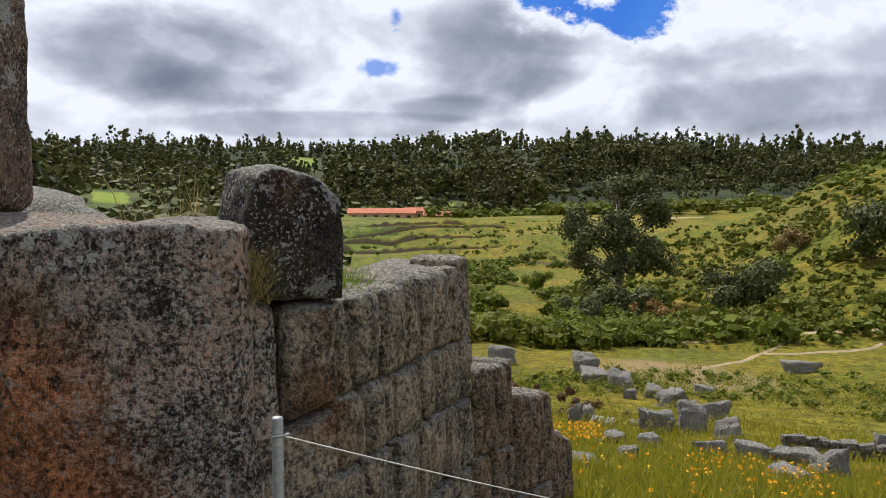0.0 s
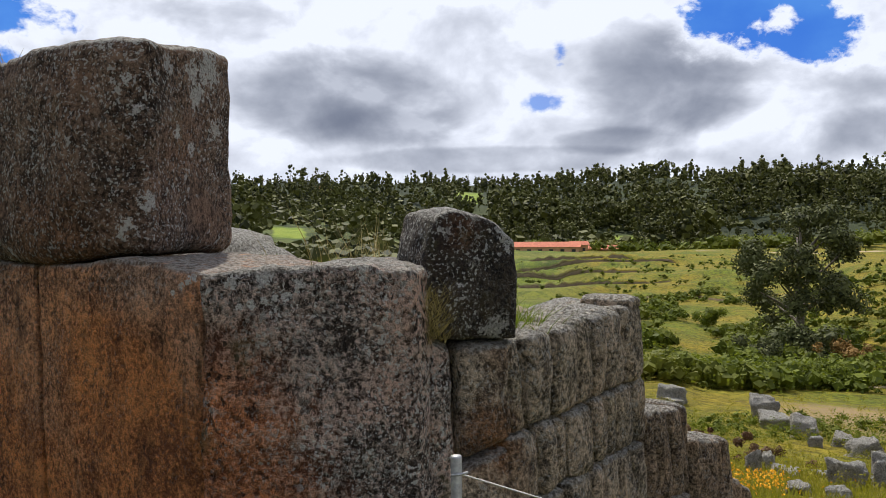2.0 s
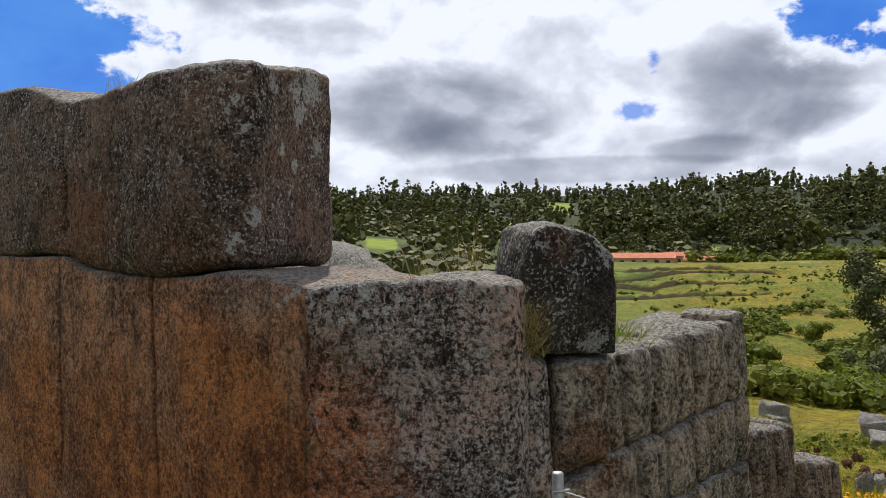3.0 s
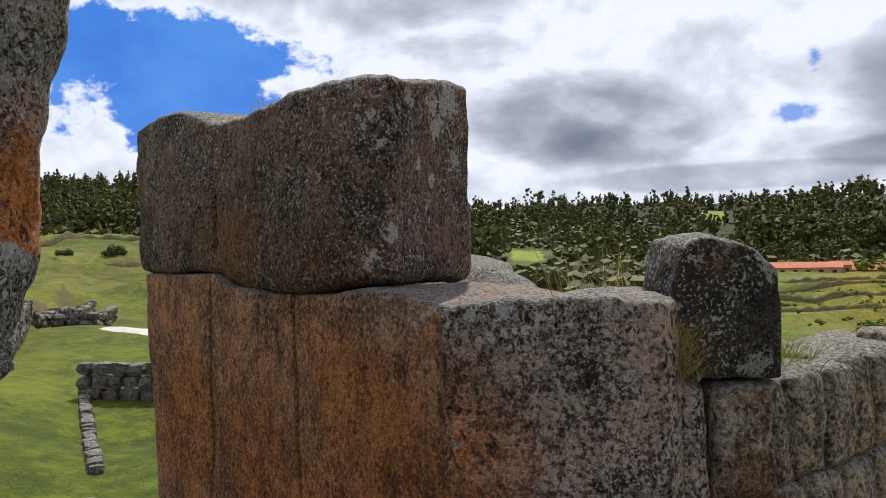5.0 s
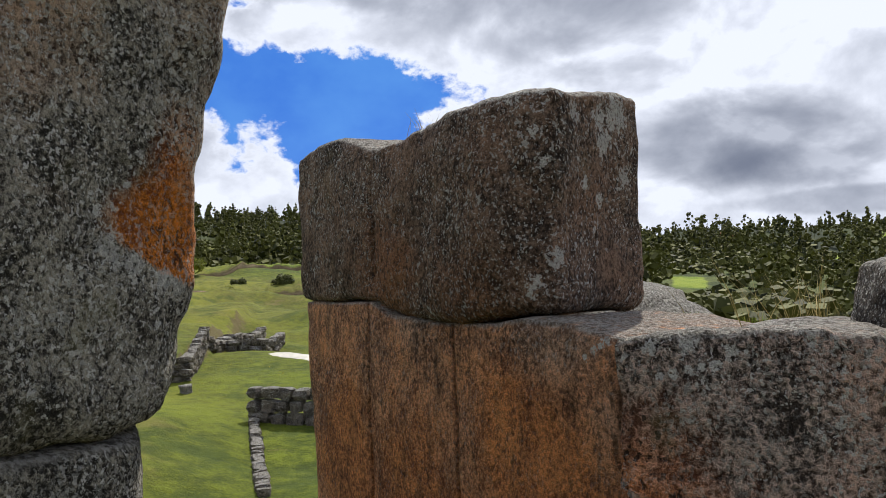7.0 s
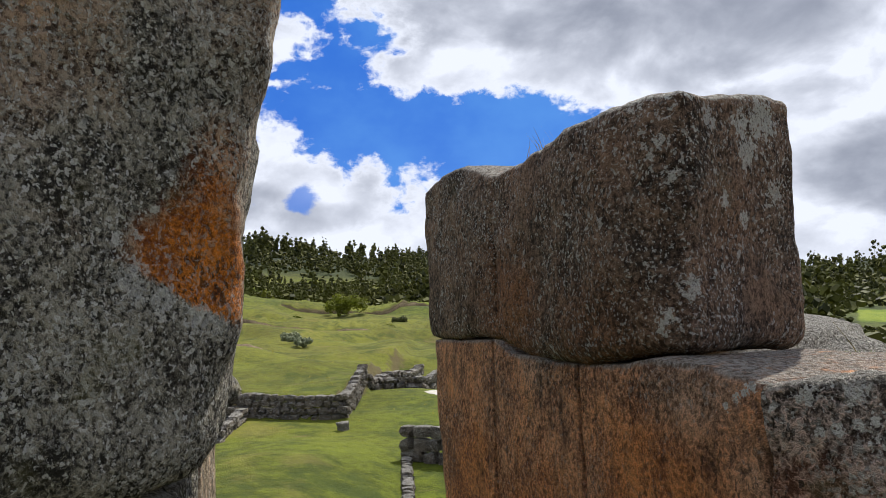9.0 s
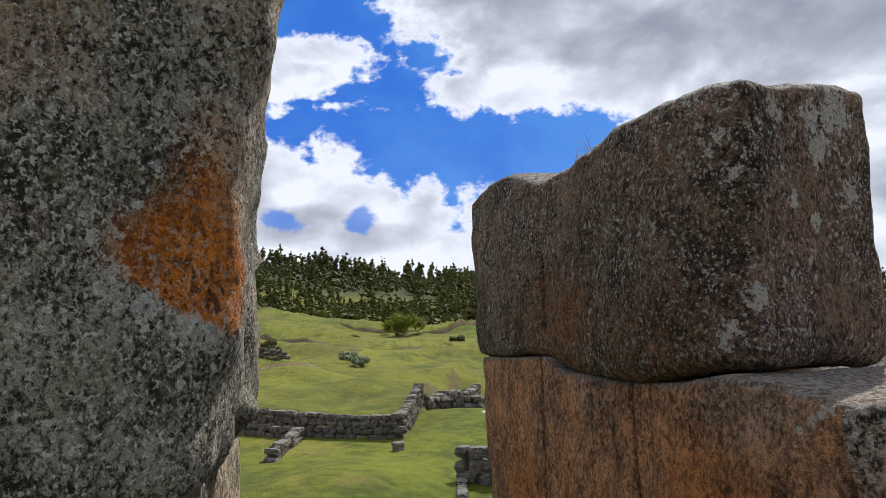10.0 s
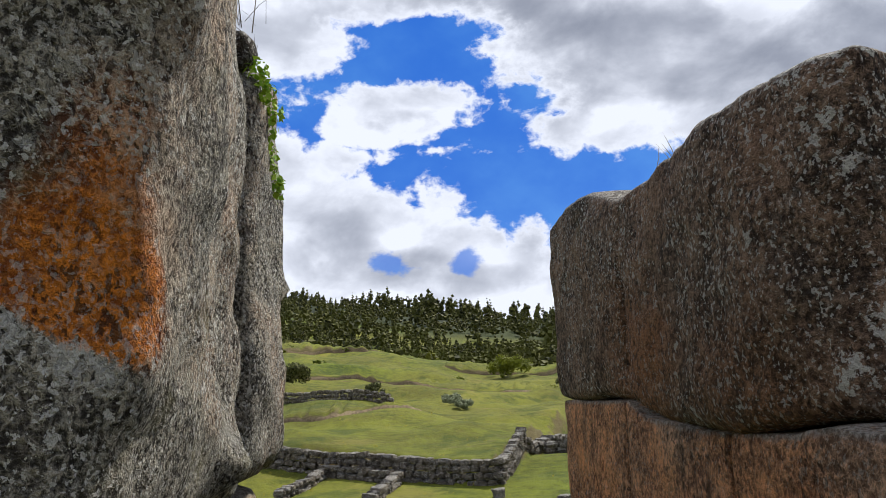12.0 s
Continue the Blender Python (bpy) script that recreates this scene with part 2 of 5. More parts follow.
def leaf_material(name, a, b, c, glow=False):
    """Foliage: each leaf or clump its own green."""
    m, n, bsdf, at = material(name)
    rnd = n.add("ShaderNodeNewGeometry").outputs["Random Per Island"]
    colour = n.mix(rnd, a, b)
    colour = n.mix(n.step(n.noise(at, 0.05, 4.0), 0.45, 0.65), colour, c)
    n.put(bsdf.inputs["Base Color"], colour)
    bsdf.inputs["Roughness"].default_value = 0.75
    bsdf.inputs["Specular IOR Level"].default_value = 0.25
    # light comes through the leaves
    thin = n.add("ShaderNodeBsdfTranslucent")
    n.put(thin.inputs[0], n.mix(0.35, colour, (0.30, 0.36, 0.03)) if glow else colour)
    both = n.add("ShaderNodeMixShader")
    both.inputs[0].default_value = 0.3 if glow else 0.12
    n.put(both.inputs[1], bsdf.outputs[0])
    n.put(both.inputs[2], thin.outputs[0])
    n.put([k for k in m.node_tree.nodes if k.type == "OUTPUT_MATERIAL"][0].inputs[0], both.outputs[0])
    return m


def ground_material():
    m, n, bsdf, at = material("hill_grass")
    far = n.noise(at, 0.018, 5.0, 0.6)
    mid = n.noise(at, 0.16, 6.0, 0.62)
    near = n.noise(at, 2.6, 8.0, 0.7)
    fine = n.noise(at, 26.0, 4.0, 0.7)
    t = n.math("ADD", n.math("MULTIPLY", mid, 0.40), n.math("ADD", n.math("MULTIPLY", near, 0.35), n.math("MULTIPLY", fine, 0.25)))
    colour = n.mix(n.step(t, 0.40, 0.60), (0.024, 0.042, 0.004), (0.128, 0.158, 0.010))
    colour = n.mix(n.math("MULTIPLY", n.step(far, 0.44, 0.62), 0.38), colour, (0.195, 0.160, 0.034))
    # straw-coloured and mossy patches
    colour = n.mix(n.math("MULTIPLY", n.step(n.noise(at, 0.75, 7.0, 0.72), 0.48, 0.62), 0.65), colour, (0.040, 0.060, 0.010))
    colour = n.mix(n.math("MULTIPLY", n.step(n.noise(n.vec("ADD", at, (40.0, 9.0, 0.0)), 0.33, 7.0, 0.7), 0.55, 0.68), 0.32), colour, (0.25, 0.20, 0.06))
    # bare earth on banks, and where the slope has slipped
    slope = n.add("ShaderNodeSeparateXYZ")
    n.put(slope.inputs[0], n.add("ShaderNodeNewGeometry").outputs["Normal"])
    bank = n.step(n.math("ADD", slope.outputs[2], n.math("MULTIPLY", n.math("SUBTRACT", near, 0.5), 0.35)), 0.90, 0.76)
    colour = n.mix(n.math("MULTIPLY", bank, 0.8), colour, (0.105, 0.078, 0.040))
    soil = n.step(n.noise(at, 0.4, 7.0, 0.7), 0.60, 0.68)
    colour = n.mix(n.math("MULTIPLY", soil, 0.55), colour, (0.17, 0.120, 0.058))
    place = n.add("ShaderNodeSeparateXYZ")
    n.put(place.inputs[0], at)
    east = n.math("MULTIPLY", n.step(place.outputs[0], -4.0, 5.0), n.step(n.noise(at, 0.22, 7.0, 0.7), 0.30, 0.62, 0.25, 0.85))
    colour = n.mix(east, colour, n.mix(n.step(n.math("ADD", n.math("MULTIPLY", near, 0.6), n.math("MULTIPLY", fine, 0.4)), 0.40, 0.60), (0.072, 0.052, 0.004), (0.285, 0.208, 0.017)))
    slip = n.math("ADD", n.vec("DISTANCE", n.vec("MULTIPLY", at, (1.0, 0.55, 0.0)), (9.0, 14.6, 0.0)), n.math("MULTIPLY", n.math("SUBTRACT", near, 0.5), 6.0))
    colour = n.mix(n.math("MULTIPLY", n.step(slip, 3.4, 2.0), 0.85), colour, (0.25, 0.175, 0.095))
    lush = n.math("MULTIPLY", n.step(n.noise(at, 0.13, 8.0, 0.72), 0.44, 0.60), n.math("MULTIPLY", n.step(place.outputs[0], -2.0, 4.0), n.step(place.outputs[1], 26.0, 40.0, 0.35, 1.0)))
    colour = n.mix(n.math("MULTIPLY", lush, 0.75), colour, n.mix(n.step(near, 0.38, 0.62), (0.022, 0.038, 0.002), (0.095, 0.135, 0.005)))
    # scrub cover on the slope behind the wall
    lane = n.math("DIVIDE", place.outputs[0], n.math("MAXIMUM", place.outputs[1], 1.0))
    scrub = n.math("MULTIPLY", n.math("MULTIPLY", n.step(lane, -0.09, -0.15), n.step(lane, -0.95, -0.75)), n.step(place.outputs[1], 30.0, 50.0))
    scrub = n.math("MULTIPLY", scrub, n.step(n.noise(at, 0.03, 6.0, 0.65), 0.70, 0.62))
    colour = n.mix(scrub, colour, n.mix(n.step(mid, 0.40, 0.60), (0.026, 0.038, 0.009), (0.075, 0.092, 0.022)))
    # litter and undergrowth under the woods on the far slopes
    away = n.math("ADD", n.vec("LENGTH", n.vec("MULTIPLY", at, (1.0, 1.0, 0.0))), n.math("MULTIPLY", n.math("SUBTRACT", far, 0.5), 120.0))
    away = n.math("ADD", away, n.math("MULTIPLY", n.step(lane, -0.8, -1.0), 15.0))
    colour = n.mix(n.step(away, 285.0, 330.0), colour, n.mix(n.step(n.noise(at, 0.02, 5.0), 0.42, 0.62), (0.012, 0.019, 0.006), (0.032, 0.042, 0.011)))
    # bright open meadows on the wooded slopes
    round_about = n.vec("LENGTH", n.vec("MULTIPLY", at, (1.0, 1.0, 0.0)))
    for a0, a1, r0, r1 in ((-8.3, -6.1, 570, 790), (-20.8, -18.4, 122, 182), (1.4, 4.4, 295, 342), (-12.3, -10.2, 335, 415)):
        side = n.math("ADD", lane, n.math("MULTIPLY", n.math("SUBTRACT", far, 0.5), 0.05))
        open_ground = n.math("MULTIPLY", n.math("MULTIPLY", n.step(side, math.tan(radians(a0)), math.tan(radians(a0)) + 0.006), n.step(side, math.tan(radians(a1)), math.tan(radians(a1)) - 0.006)),
                             n.math("MULTIPLY", n.step(round_about, r0, r0 * 1.05), n.step(round_about, r1, r1 * 0.95)))
        colour = n.mix(open_ground, colour, n.mix(n.step(mid, 0.4, 0.6), (0.110, 0.160, 0.014), (0.175, 0.215, 0.026)))
    n.put(bsdf.inputs["Base Color"], colour)
    bsdf.inputs["Roughness"].default_value = 0.95
    bsdf.inputs["Specular IOR Level"].default_value = 0.15
    bump(n, bsdf, n.math("ADD", n.math("MULTIPLY", near, 1.2), n.math("MULTIPLY", fine, 0.35)), 0.9, 0.10)
    return m


GROUND = ground_material()
GREY_BROWN = stone_material("dark_andesite", (0.034, 0.022, 0.015), (0.405, 0.290, 0.212), grain=0.8, rust=0.2, soft=0.34, lichen=0.42, patches=0.45, pits=0.8, flecks=0.75, drips=0.35,
                            rust_spots=(((-2.3, 3.3, 1.50), 0.40, 0.7), ((-3.2, 3.8, 1.70), 0.50, 0.6), ((-2.9, 3.6, 1.65), 0.35, 0.4)),
                            pale_spots=(((-1.798, 3.442, 2.048), 0.030, 0.95), ((-1.799, 3.574, 1.994), 0.036, 0.95), ((-1.794, 3.602, 2.239), 0.07, 0.8), ((-1.794, 3.555, 2.323), 0.06, 0.85),
                                        ((-1.79, 3.70, 2.37), 0.10, 0.85), ((-1.867, 3.193, 2.122), 0.026, 0.9), ((-1.827, 3.231, 1.744), 0.05, 0.85), ((-1.93, 3.204, 1.65), 0.045, 0.9),
                                        ((-1.95, 3.209, 1.59), 0.026, 0.9), ((-1.795, 3.31, 1.643), 0.03, 0.8), ((-1.99, 3.25, 2.42), 0.08, 0.85), ((-1.86, 3.24, 2.41), 0.06, 0.8),
                                        ((-1.90, 3.19, 2.245), 0.026, 0.9), ((-1.80, 3.36, 2.34), 0.05, 0.7), ((-1.78, 3.78, 2.10), 0.05, 0.7)),
                            rust_colour=(0.33, 0.15, 0.07))
RED_JAMB = stone_material("red_andesite", (0.160, 0.084, 0.050), (0.920, 0.575, 0.375), grain=0.8, rust=0.5, soft=0.36, lichen=0.22, patches=0.05, pits=0.7, flecks=0.25, drips=0.5,
                          rust_spots=(((-1.75, 3.05, 0.75), 0.60, 0.75), ((-2.05, 3.2, 1.05), 0.35, 0.45), ((-2.9, 3.6, 0.55), 0.55, 0.7), ((-3.75, 4.0, 0.65), 0.60, 0.7), ((-2.4, 3.4, 0.4), 0.4, 0.5)),
                          grey_spots=(((-1.75, 3.10, 1.52), 0.32, 0.7), ((-1.48, 2.92, 1.1), 0.25, 0.6), ((-2.9, 3.6, 1.50), 0.22, 0.5)), rust_colour=(0.95, 0.300, 0.105),
                          pale_spots=(((-1.609, 2.992, 1.385), 0.016, 0.9), ((-1.57, 2.98, 1.405), 0.018, 0.9), ((-1.534, 2.965, 1.425), 0.020, 0.95), ((-1.50, 2.966, 1.44), 0.022, 0.95), ((-1.475, 2.967, 1.447), 0.022, 0.9)))
CORNER = stone_material("grey_andesite", (0.048, 0.034, 0.027), (0.800, 0.630, 0.520), grain=0.72, rust=0.05, soft=0.24, lichen=0.85, patches=0.15, pits=1.0, flecks=0.85, drips=0.45,
                        rust_spots=(((-1.42, 2.84, 0.50), 0.55, 0.9), ((-1.38, 2.84, 1.00), 0.32, 0.6), ((-1.1, 2.92, 0.55), 0.3, 0.2)), rust_colour=(0.90, 0.29, 0.12),
                        pale_spots=(((-1.30, 2.897, 1.342), 0.016, 0.9), ((-1.26, 2.905, 1.35), 0.020, 0.95), ((-1.219, 2.915, 1.358), 0.020, 0.95), ((-1.18, 2.93, 1.367), 0.020, 0.95), ((-1.143, 2.944, 1.377), 0.024, 0.95),
                                    ((-1.09, 2.975, 1.42), 0.03, 0.8), ((-1.33, 2.90, 1.43), 0.03, 0.9), ((-1.22, 2.93, 1.44), 0.035, 0.8), ((-0.90, 3.08, 1.46), 0.04, 0.8)))
GATE = stone_material("lichened_andesite", (0.028, 0.025, 0.019), (0.520, 0.475, 0.380), rust=0.03, soft=0.25, lichen=1.0, patches=0.35, pits=0.9, grain=1.2, flecks=0.85, drips=0.3,
                      rust_spots=(((-1.965, 1.56, 1.735), 0.11, 2.2), ((-1.955, 1.50, 1.80), 0.12, 1.3), ((-1.95, 1.42, 1.81), 0.08, 0.55), ((-1.955, 1.55, 1.90), 0.11, 0.65), ((-1.94, 1.56, 2.00), 0.09, 0.35),
                                  ((-1.97, 1.61, 1.80), 0.07, 0.7)),
                      floor=((-1.954, 1.485, 1.725), (0.0, 0.42, 0.91)), pale_spots=(((-1.94, 1.38, 1.745), 0.035, 0.5), ((-1.95, 1.45, 1.715), 0.03, 0.5), ((-1.96, 1.53, 1.675), 0.03, 0.55), ((-1.965, 1.58, 1.665), 0.03, 0.5)),
                      rust_colour=(0.98, 0.235, 0.026))
STELE = stone_material("black_andesite", (0.010, 0.009, 0.008), (0.080, 0.060, 0.042), grain=0.8, rust=0.0, soft=0.26, lichen=0.6, patches=0.3, pits=0.5, flecks=0.6, drips=0.5,
                       rust_spots=(((-0.50, 3.28, 1.64), 0.14, 0.6),), rust_colour=(0.22, 0.09, 0.04),
                       pale_spots=(((-0.66, 3.25, 1.68), 0.05, 0.8), ((-0.69, 3.24, 1.60), 0.04, 0.8), ((-0.40, 3.43, 1.66), 0.06, 0.6), ((-0.36, 3.45, 1.58), 0.05, 0.6), ((-0.42, 3.40, 1.22), 0.06, 0.5)))
WALL = stone_material("wall_andesite", (0.066, 0.052, 0.035), (0.850, 0.680, 0.480), grain=0.7, rust=0.03, flecks=0.4, soft=0.36, lichen=0.5, patches=0.2, pits=0.7, drips=0.5,
                      rust_spots=(((-0.40, 3.38, 0.78), 0.20, 0.9), ((-0.36, 3.4, 1.1), 0.12, 0.5), ((-0.33, 3.5, 0.6), 0.16, 0.4), ((0.27, 4.72, 0.62), 0.12, 0.5)), rust_colour=(0.33, 0.135, 0.045))
SLAB = stone_material("slab_andesite", (0.055, 0.037, 0.022), (0.700, 0.520, 0.345), grain=0.7, rust=0.12, soft=0.36, flecks=0.3, lichen=0.35, patches=0.2, pits=0.6, drips=0.7, rust_colour=(0.36, 0.16, 0.06))
BOULDER = stone_material("pale_boulder", (0.16, 0.145, 0.12), (0.52, 0.48, 0.41), grain=0.6, soft=0.42, flecks=0.25, lichen=0.3, patches=0.2, pits=0.35)
EARTH = plain_material("earth", (0.10, 0.072, 0.038), (0.21, 0.155, 0.085), 9.0)
DIRT = plain_material("path_dirt", (0.22, 0.165, 0.09), (0.36, 0.275, 0.16), 2.5)
GRAVEL = plain_material("grey_gravel", (0.34, 0.32, 0.28), (0.50, 0.475, 0.43), 6.0)
STEEL = plain_material("galvanised_steel", (0.30, 0.30, 0.30), (0.46, 0.46, 0.45), 60.0, 0.5, 0.2, 0.001, 0.6)
ROPE = plain_material("white_rope", (0.50, 0.48, 0.44), (0.74, 0.72, 0.67), 300.0)
BARK = plain_material("bark", (0.065, 0.052, 0.040), (0.19, 0.16, 0.125), 6.0)
FOREST = leaf_material("forest_leaves", (0.012, 0.017, 0.003), (0.105, 0.106, 0.015), (0.080, 0.085, 0.012))
SHRUB = leaf_material("shrub_leaves", (0.042, 0.060, 0.003), (0.150, 0.178, 0.010), (0.120, 0.122, 0.010), True)
TREE = leaf_material("tree_leaves", (0.022, 0.028, 0.008), (0.120, 0.128, 0.036), (0.070, 0.082, 0.022))
AUTUMN = leaf_material("russet_leaves", (0.16, 0.090, 0.020), (0.30, 0.170, 0.045), (0.20, 0.14, 0.04))
PALE_LEAF = leaf_material("pale_leaves", (0.14, 0.16, 0.09), (0.30, 0.32, 0.20), (0.20, 0.23, 0.12))
AUTUMN_DARK = leaf_material("reddish_leaves", (0.060, 0.024, 0.012), (0.145, 0.065, 0.028), (0.10, 0.07, 0.025))
GRASS = leaf_material("grass_blades", (0.165, 0.158, 0.010), (0.300, 0.250, 0.022), (0.290, 0.225, 0.032), True)
STRAW = leaf_material("dry_grass", (0.22, 0.18, 0.060), (0.46, 0.36, 0.14), (0.30, 0.27, 0.09))
BRIGHT = leaf_material("fresh_leaves", (0.120, 0.260, 0.018), (0.300, 0.420, 0.040), (0.22, 0.34, 0.03))
BRIGHT_WEED = leaf_material("weed_leaves", (0.085, 0.140, 0.016), (0.190, 0.235, 0.034), (0.150, 0.180, 0.026), True)
PETAL = leaf_material("orange_petals", (0.72, 0.32, 0.01), (0.85, 0.46, 0.02), (0.78, 0.36, 0.02))
ROOF = plain_material("roof_tiles", (0.32, 0.085, 0.045), (0.48, 0.15, 0.08), 1.5)
PLASTER = plain_material("ochre_plaster", (0.45, 0.24, 0.11), (0.62, 0.38, 0.20), 1.0)
GLASS_DARK = plain_material("window_dark", (0.02, 0.022, 0.025), (0.05, 0.05, 0.055), 2.0, 0.2)

# ---------- building helpers ----------
def mesh_object(name, verts, faces, mat, parent=None, smooth=True):
    me = bpy.data.meshes.new(name)
    me.from_pydata([tuple(v) for v in verts], [], [tuple(f) for f in faces])
    if smooth:
        me.polygons.foreach_set("use_smooth", [True] * len(me.polygons))
    me.materials.append(mat)
    ob = new(name, me)
    if parent is not None:
        ob.parent = parent
    return ob


def quads_object(name, corners, mat, parent=None):
    """One mesh of loose quads, from an array (n, 4, 3)."""
    c = np.asarray(corners, dtype=np.float32)
    count = len(c)
    me = bpy.data.meshes.new(name)
    me.vertices.add(count * 4)
    me.vertices.foreach_set("co", c.reshape(-1))
    me.loops.add(count * 4)
    me.loops.foreach_set("vertex_index", np.arange(count * 4, dtype=np.int32))
    me.polygons.add(count)
    me.polygons.foreach_set("loop_start", np.arange(count, dtype=np.int32) * 4)
    me.update(calc_edges=True)
    me.materials.append(mat)
    ob = new(name, me)
    if parent is not None:
        ob.parent = parent
    return ob


def part(name, bm, mat, parent, label=""):
    me = bpy.data.meshes.new(name)
    bm.to_mesh(me)
    bm.free()
    me.materials.append(mat)
    ob = new(name, me)
    ob.parent = parent
    return tagged(ob, label)


def empty(name, x=0, y=0, z=0):
    ob = new(name)
    ob.matrix_world = pose(x, y, z)
    return ob


def box_grid(nx, ny, nz):
    """Vertices in -1..1 and quads of a cube's gridded surface."""
    verts, faces, seen = [], [], {}
    steps = (nx, ny, nz)

    def vertex(p):
        key = tuple(int(round(v * 1e5)) for v in p)
        if key not in seen:
            seen[key] = len(verts)
            verts.append(p)
        return seen[key]

    for axis in range(3):
        b, c = (axis + 1) % 3, (axis + 2) % 3
        for side in (-1, 1):
            ids = {}
            for i in range(steps[b] + 1):
                for j in range(steps[c] + 1):
                    p = [0, 0, 0]
                    p[axis], p[b], p[c] = side, 2 * i / steps[b] - 1, 2 * j / steps[c] - 1
                    ids[i, j] = vertex(p)
            for i in range(steps[b]):
                for j in range(steps[c]):
                    q = (ids[i, j], ids[i + 1, j], ids[i + 1, j + 1], ids[i, j + 1])
                    faces.append(q if side > 0 else q[::-1])
    return np.array(verts, float), faces


def spread(values, t):
    """Smooth curve through evenly spaced values, at t in 0..1."""
    if not isinstance(values, (tuple, list)):
        return np.full_like(t, float(values))
    k = np.linspace(0, 1, len(values))
    fine = np.linspace(0, 1, 81)
    y = np.interp(fine, k, values)
    w = 9 if len(values) > 2 else 1
    y = np.convolve(np.pad(y, w // 2, mode="edge"), np.ones(w) / w, mode="valid") if w > 1 else y
    return np.interp(t, fine, y)


def fbm(p, scale, seed, octaves=3):
    v, a = 0.0, 1.0
    q = Vector(p) * scale + Vector((seed * 7.3, seed * 3.1, seed * 5.7))
    for _ in range(octaves):
        v += a * noise.noise(q)
        q, a = q * 2.1, a * 0.5
    return v


def stone(name, mat, start, along, s, bottom, top, depth, back=None, radius=0.05, bulge=0.02, lean=0.0, skew=(0.0, 0.0),
          rough=0.012, seed=1, res=0.035, parent=None, boss=None, chamfer=0.0, rise=0.0):
    """One dressed stone. start, along: a point and the way along its wall's face. s: its stretch along the wall;
    bottom, top: heights, single or evenly spaced along s; depth: thickness into the wall, along back;
    lean: metres that its top stands proud, single or along s; skew: shift of its two upper ends along the wall; boss: (s, z, size);
    chamfer: metres that its first end falls back; rise: metres that its top climbs there towards the back."""
    along = Vector((*along, 0)).normalized()
    normal = Vector((along.y, -along.x, 0))
    inward = Vector((*back, 0)).normalized() if back else -normal
    if inward.dot(normal) > 0:
        normal = -normal
    length = abs(s[1] - s[0])
    mean = lambda v: float(np.mean(v))
    h = np.array([length / 2, depth / 2, (mean(top) - mean(bottom)) / 2])
    steps = [int(np.clip(round(2 * v / res), 4, 64)) for v in h]
    steps[1] = max(4, steps[1] // 2)
    v, faces = box_grid(*steps)
    # gather the grid lines towards the rounded edges
    r = min(radius, *(h * 0.8))
    p = v * h
    inner = np.clip(p, -(h - r), h - r)
    d = p - inner
    n = np.linalg.norm(d, axis=1, keepdims=True)
    unit = d / np.maximum(n, 1e-9)
    p = inner + unit * r
    ta, tc = (p[:, 0] / h[0] + 1) / 2, (p[:, 2] / h[2] + 1) / 2
    zb, zt = spread(bottom, ta), spread(top, ta)
    z = zb + tc * (zt - zb)
    z = z + rise * tc * (1 - np.clip(p[:, 1] / h[1], -1, 1)) / 2 * np.clip(1 - ta / 0.6, 0, 1)
    along_s = s[0] + ta * (s[1] - s[0]) + tc * (skew[0] * (1 - ta) + skew[1] * ta)
    front = np.clip(p[:, 1] / h[1], -1, 1)                       # +1 at the face
    swell = bulge * (1 - (2 * ta - 1) ** 2) * (1 - (2 * tc - 1) ** 2)
    out = (p[:, 1] - h[1]) + swell * np.clip(front, 0, 1) + spread(lean, ta) * tc
    if chamfer:
        out = out - chamfer * np.clip(1 - ta / 0.28, 0, 1) ** 2 * (front + 1) / 2
    if boss:
        out = out + np.where(front > 0, boss[2] * np.exp(-((along_s - boss[0]) ** 2 + (z - boss[1]) ** 2) / (2 * (boss[2] * 0.75) ** 2)), 0)
    base = Vector((*start, 0))
    verts = []
    for i in range(len(p)):
        q = base + along * along_s[i] + Vector((0, 0, z[i]))
        o = out[i]
        q = q + (normal * o if o > -1e-6 else inward * -o)
        u = unit[i]
        way = along * u[0] * (1 if s[1] > s[0] else -1) + normal * u[1] + Vector((0, 0, u[2]))
        k = fbm(q, 2.6, seed, 3) * rough * 1.6 + fbm(q, 13.0, seed, 2) * rough * 0.45
        verts.append(q + way * k)
    if along.cross(Vector((0, 0, 1))).dot(normal) * (1 if s[1] > s[0] else -1) > 0:
        faces = [f[::-1] for f in faces]
    return mesh_object(name, verts, faces, mat, parent)


# ---------- ground ----------
def profile(*pairs):
    return np.log([p[0] for p in pairs]), [p[1] for p in pairs]


MEADOW_W = profile((.3, 0), (5.6, .0), (6.8, -.55), (9, -1.0), (16, -.85), (22, -.75), (30, .0), (45, 1.0), (75, 4.0), (150, 9.8), (230, 16), (450, 50), (900, 84), (4000, 84))
MEADOW_N = profile((.3, 0), (5.6, .0), (6.8, -.55), (9, -1.0), (13, -1.1), (18, -.85), (26, -.45), (36, -.1), (60, .6), (90, 2.2), (150, 4.4), (230, 8), (600, 46), (900, 68), (4000, 68))
SCRUB = profile((.3, 0), (3, -.1), (6, -.4), (20, -1.4), (60, -2.2), (100, -1.6), (200, 2.5), (400, 13), (900, 44), (4000, 44))
TERRACES = profile((.3, 0), (2.6, -.05), (3.6, -.35), (6, -.8), (20, -3), (50, -5.6), (100, -7.0), (150, -6.3), (260, -5.9), (300, -5.0), (450, 7), (900, 44), (4000, 44))
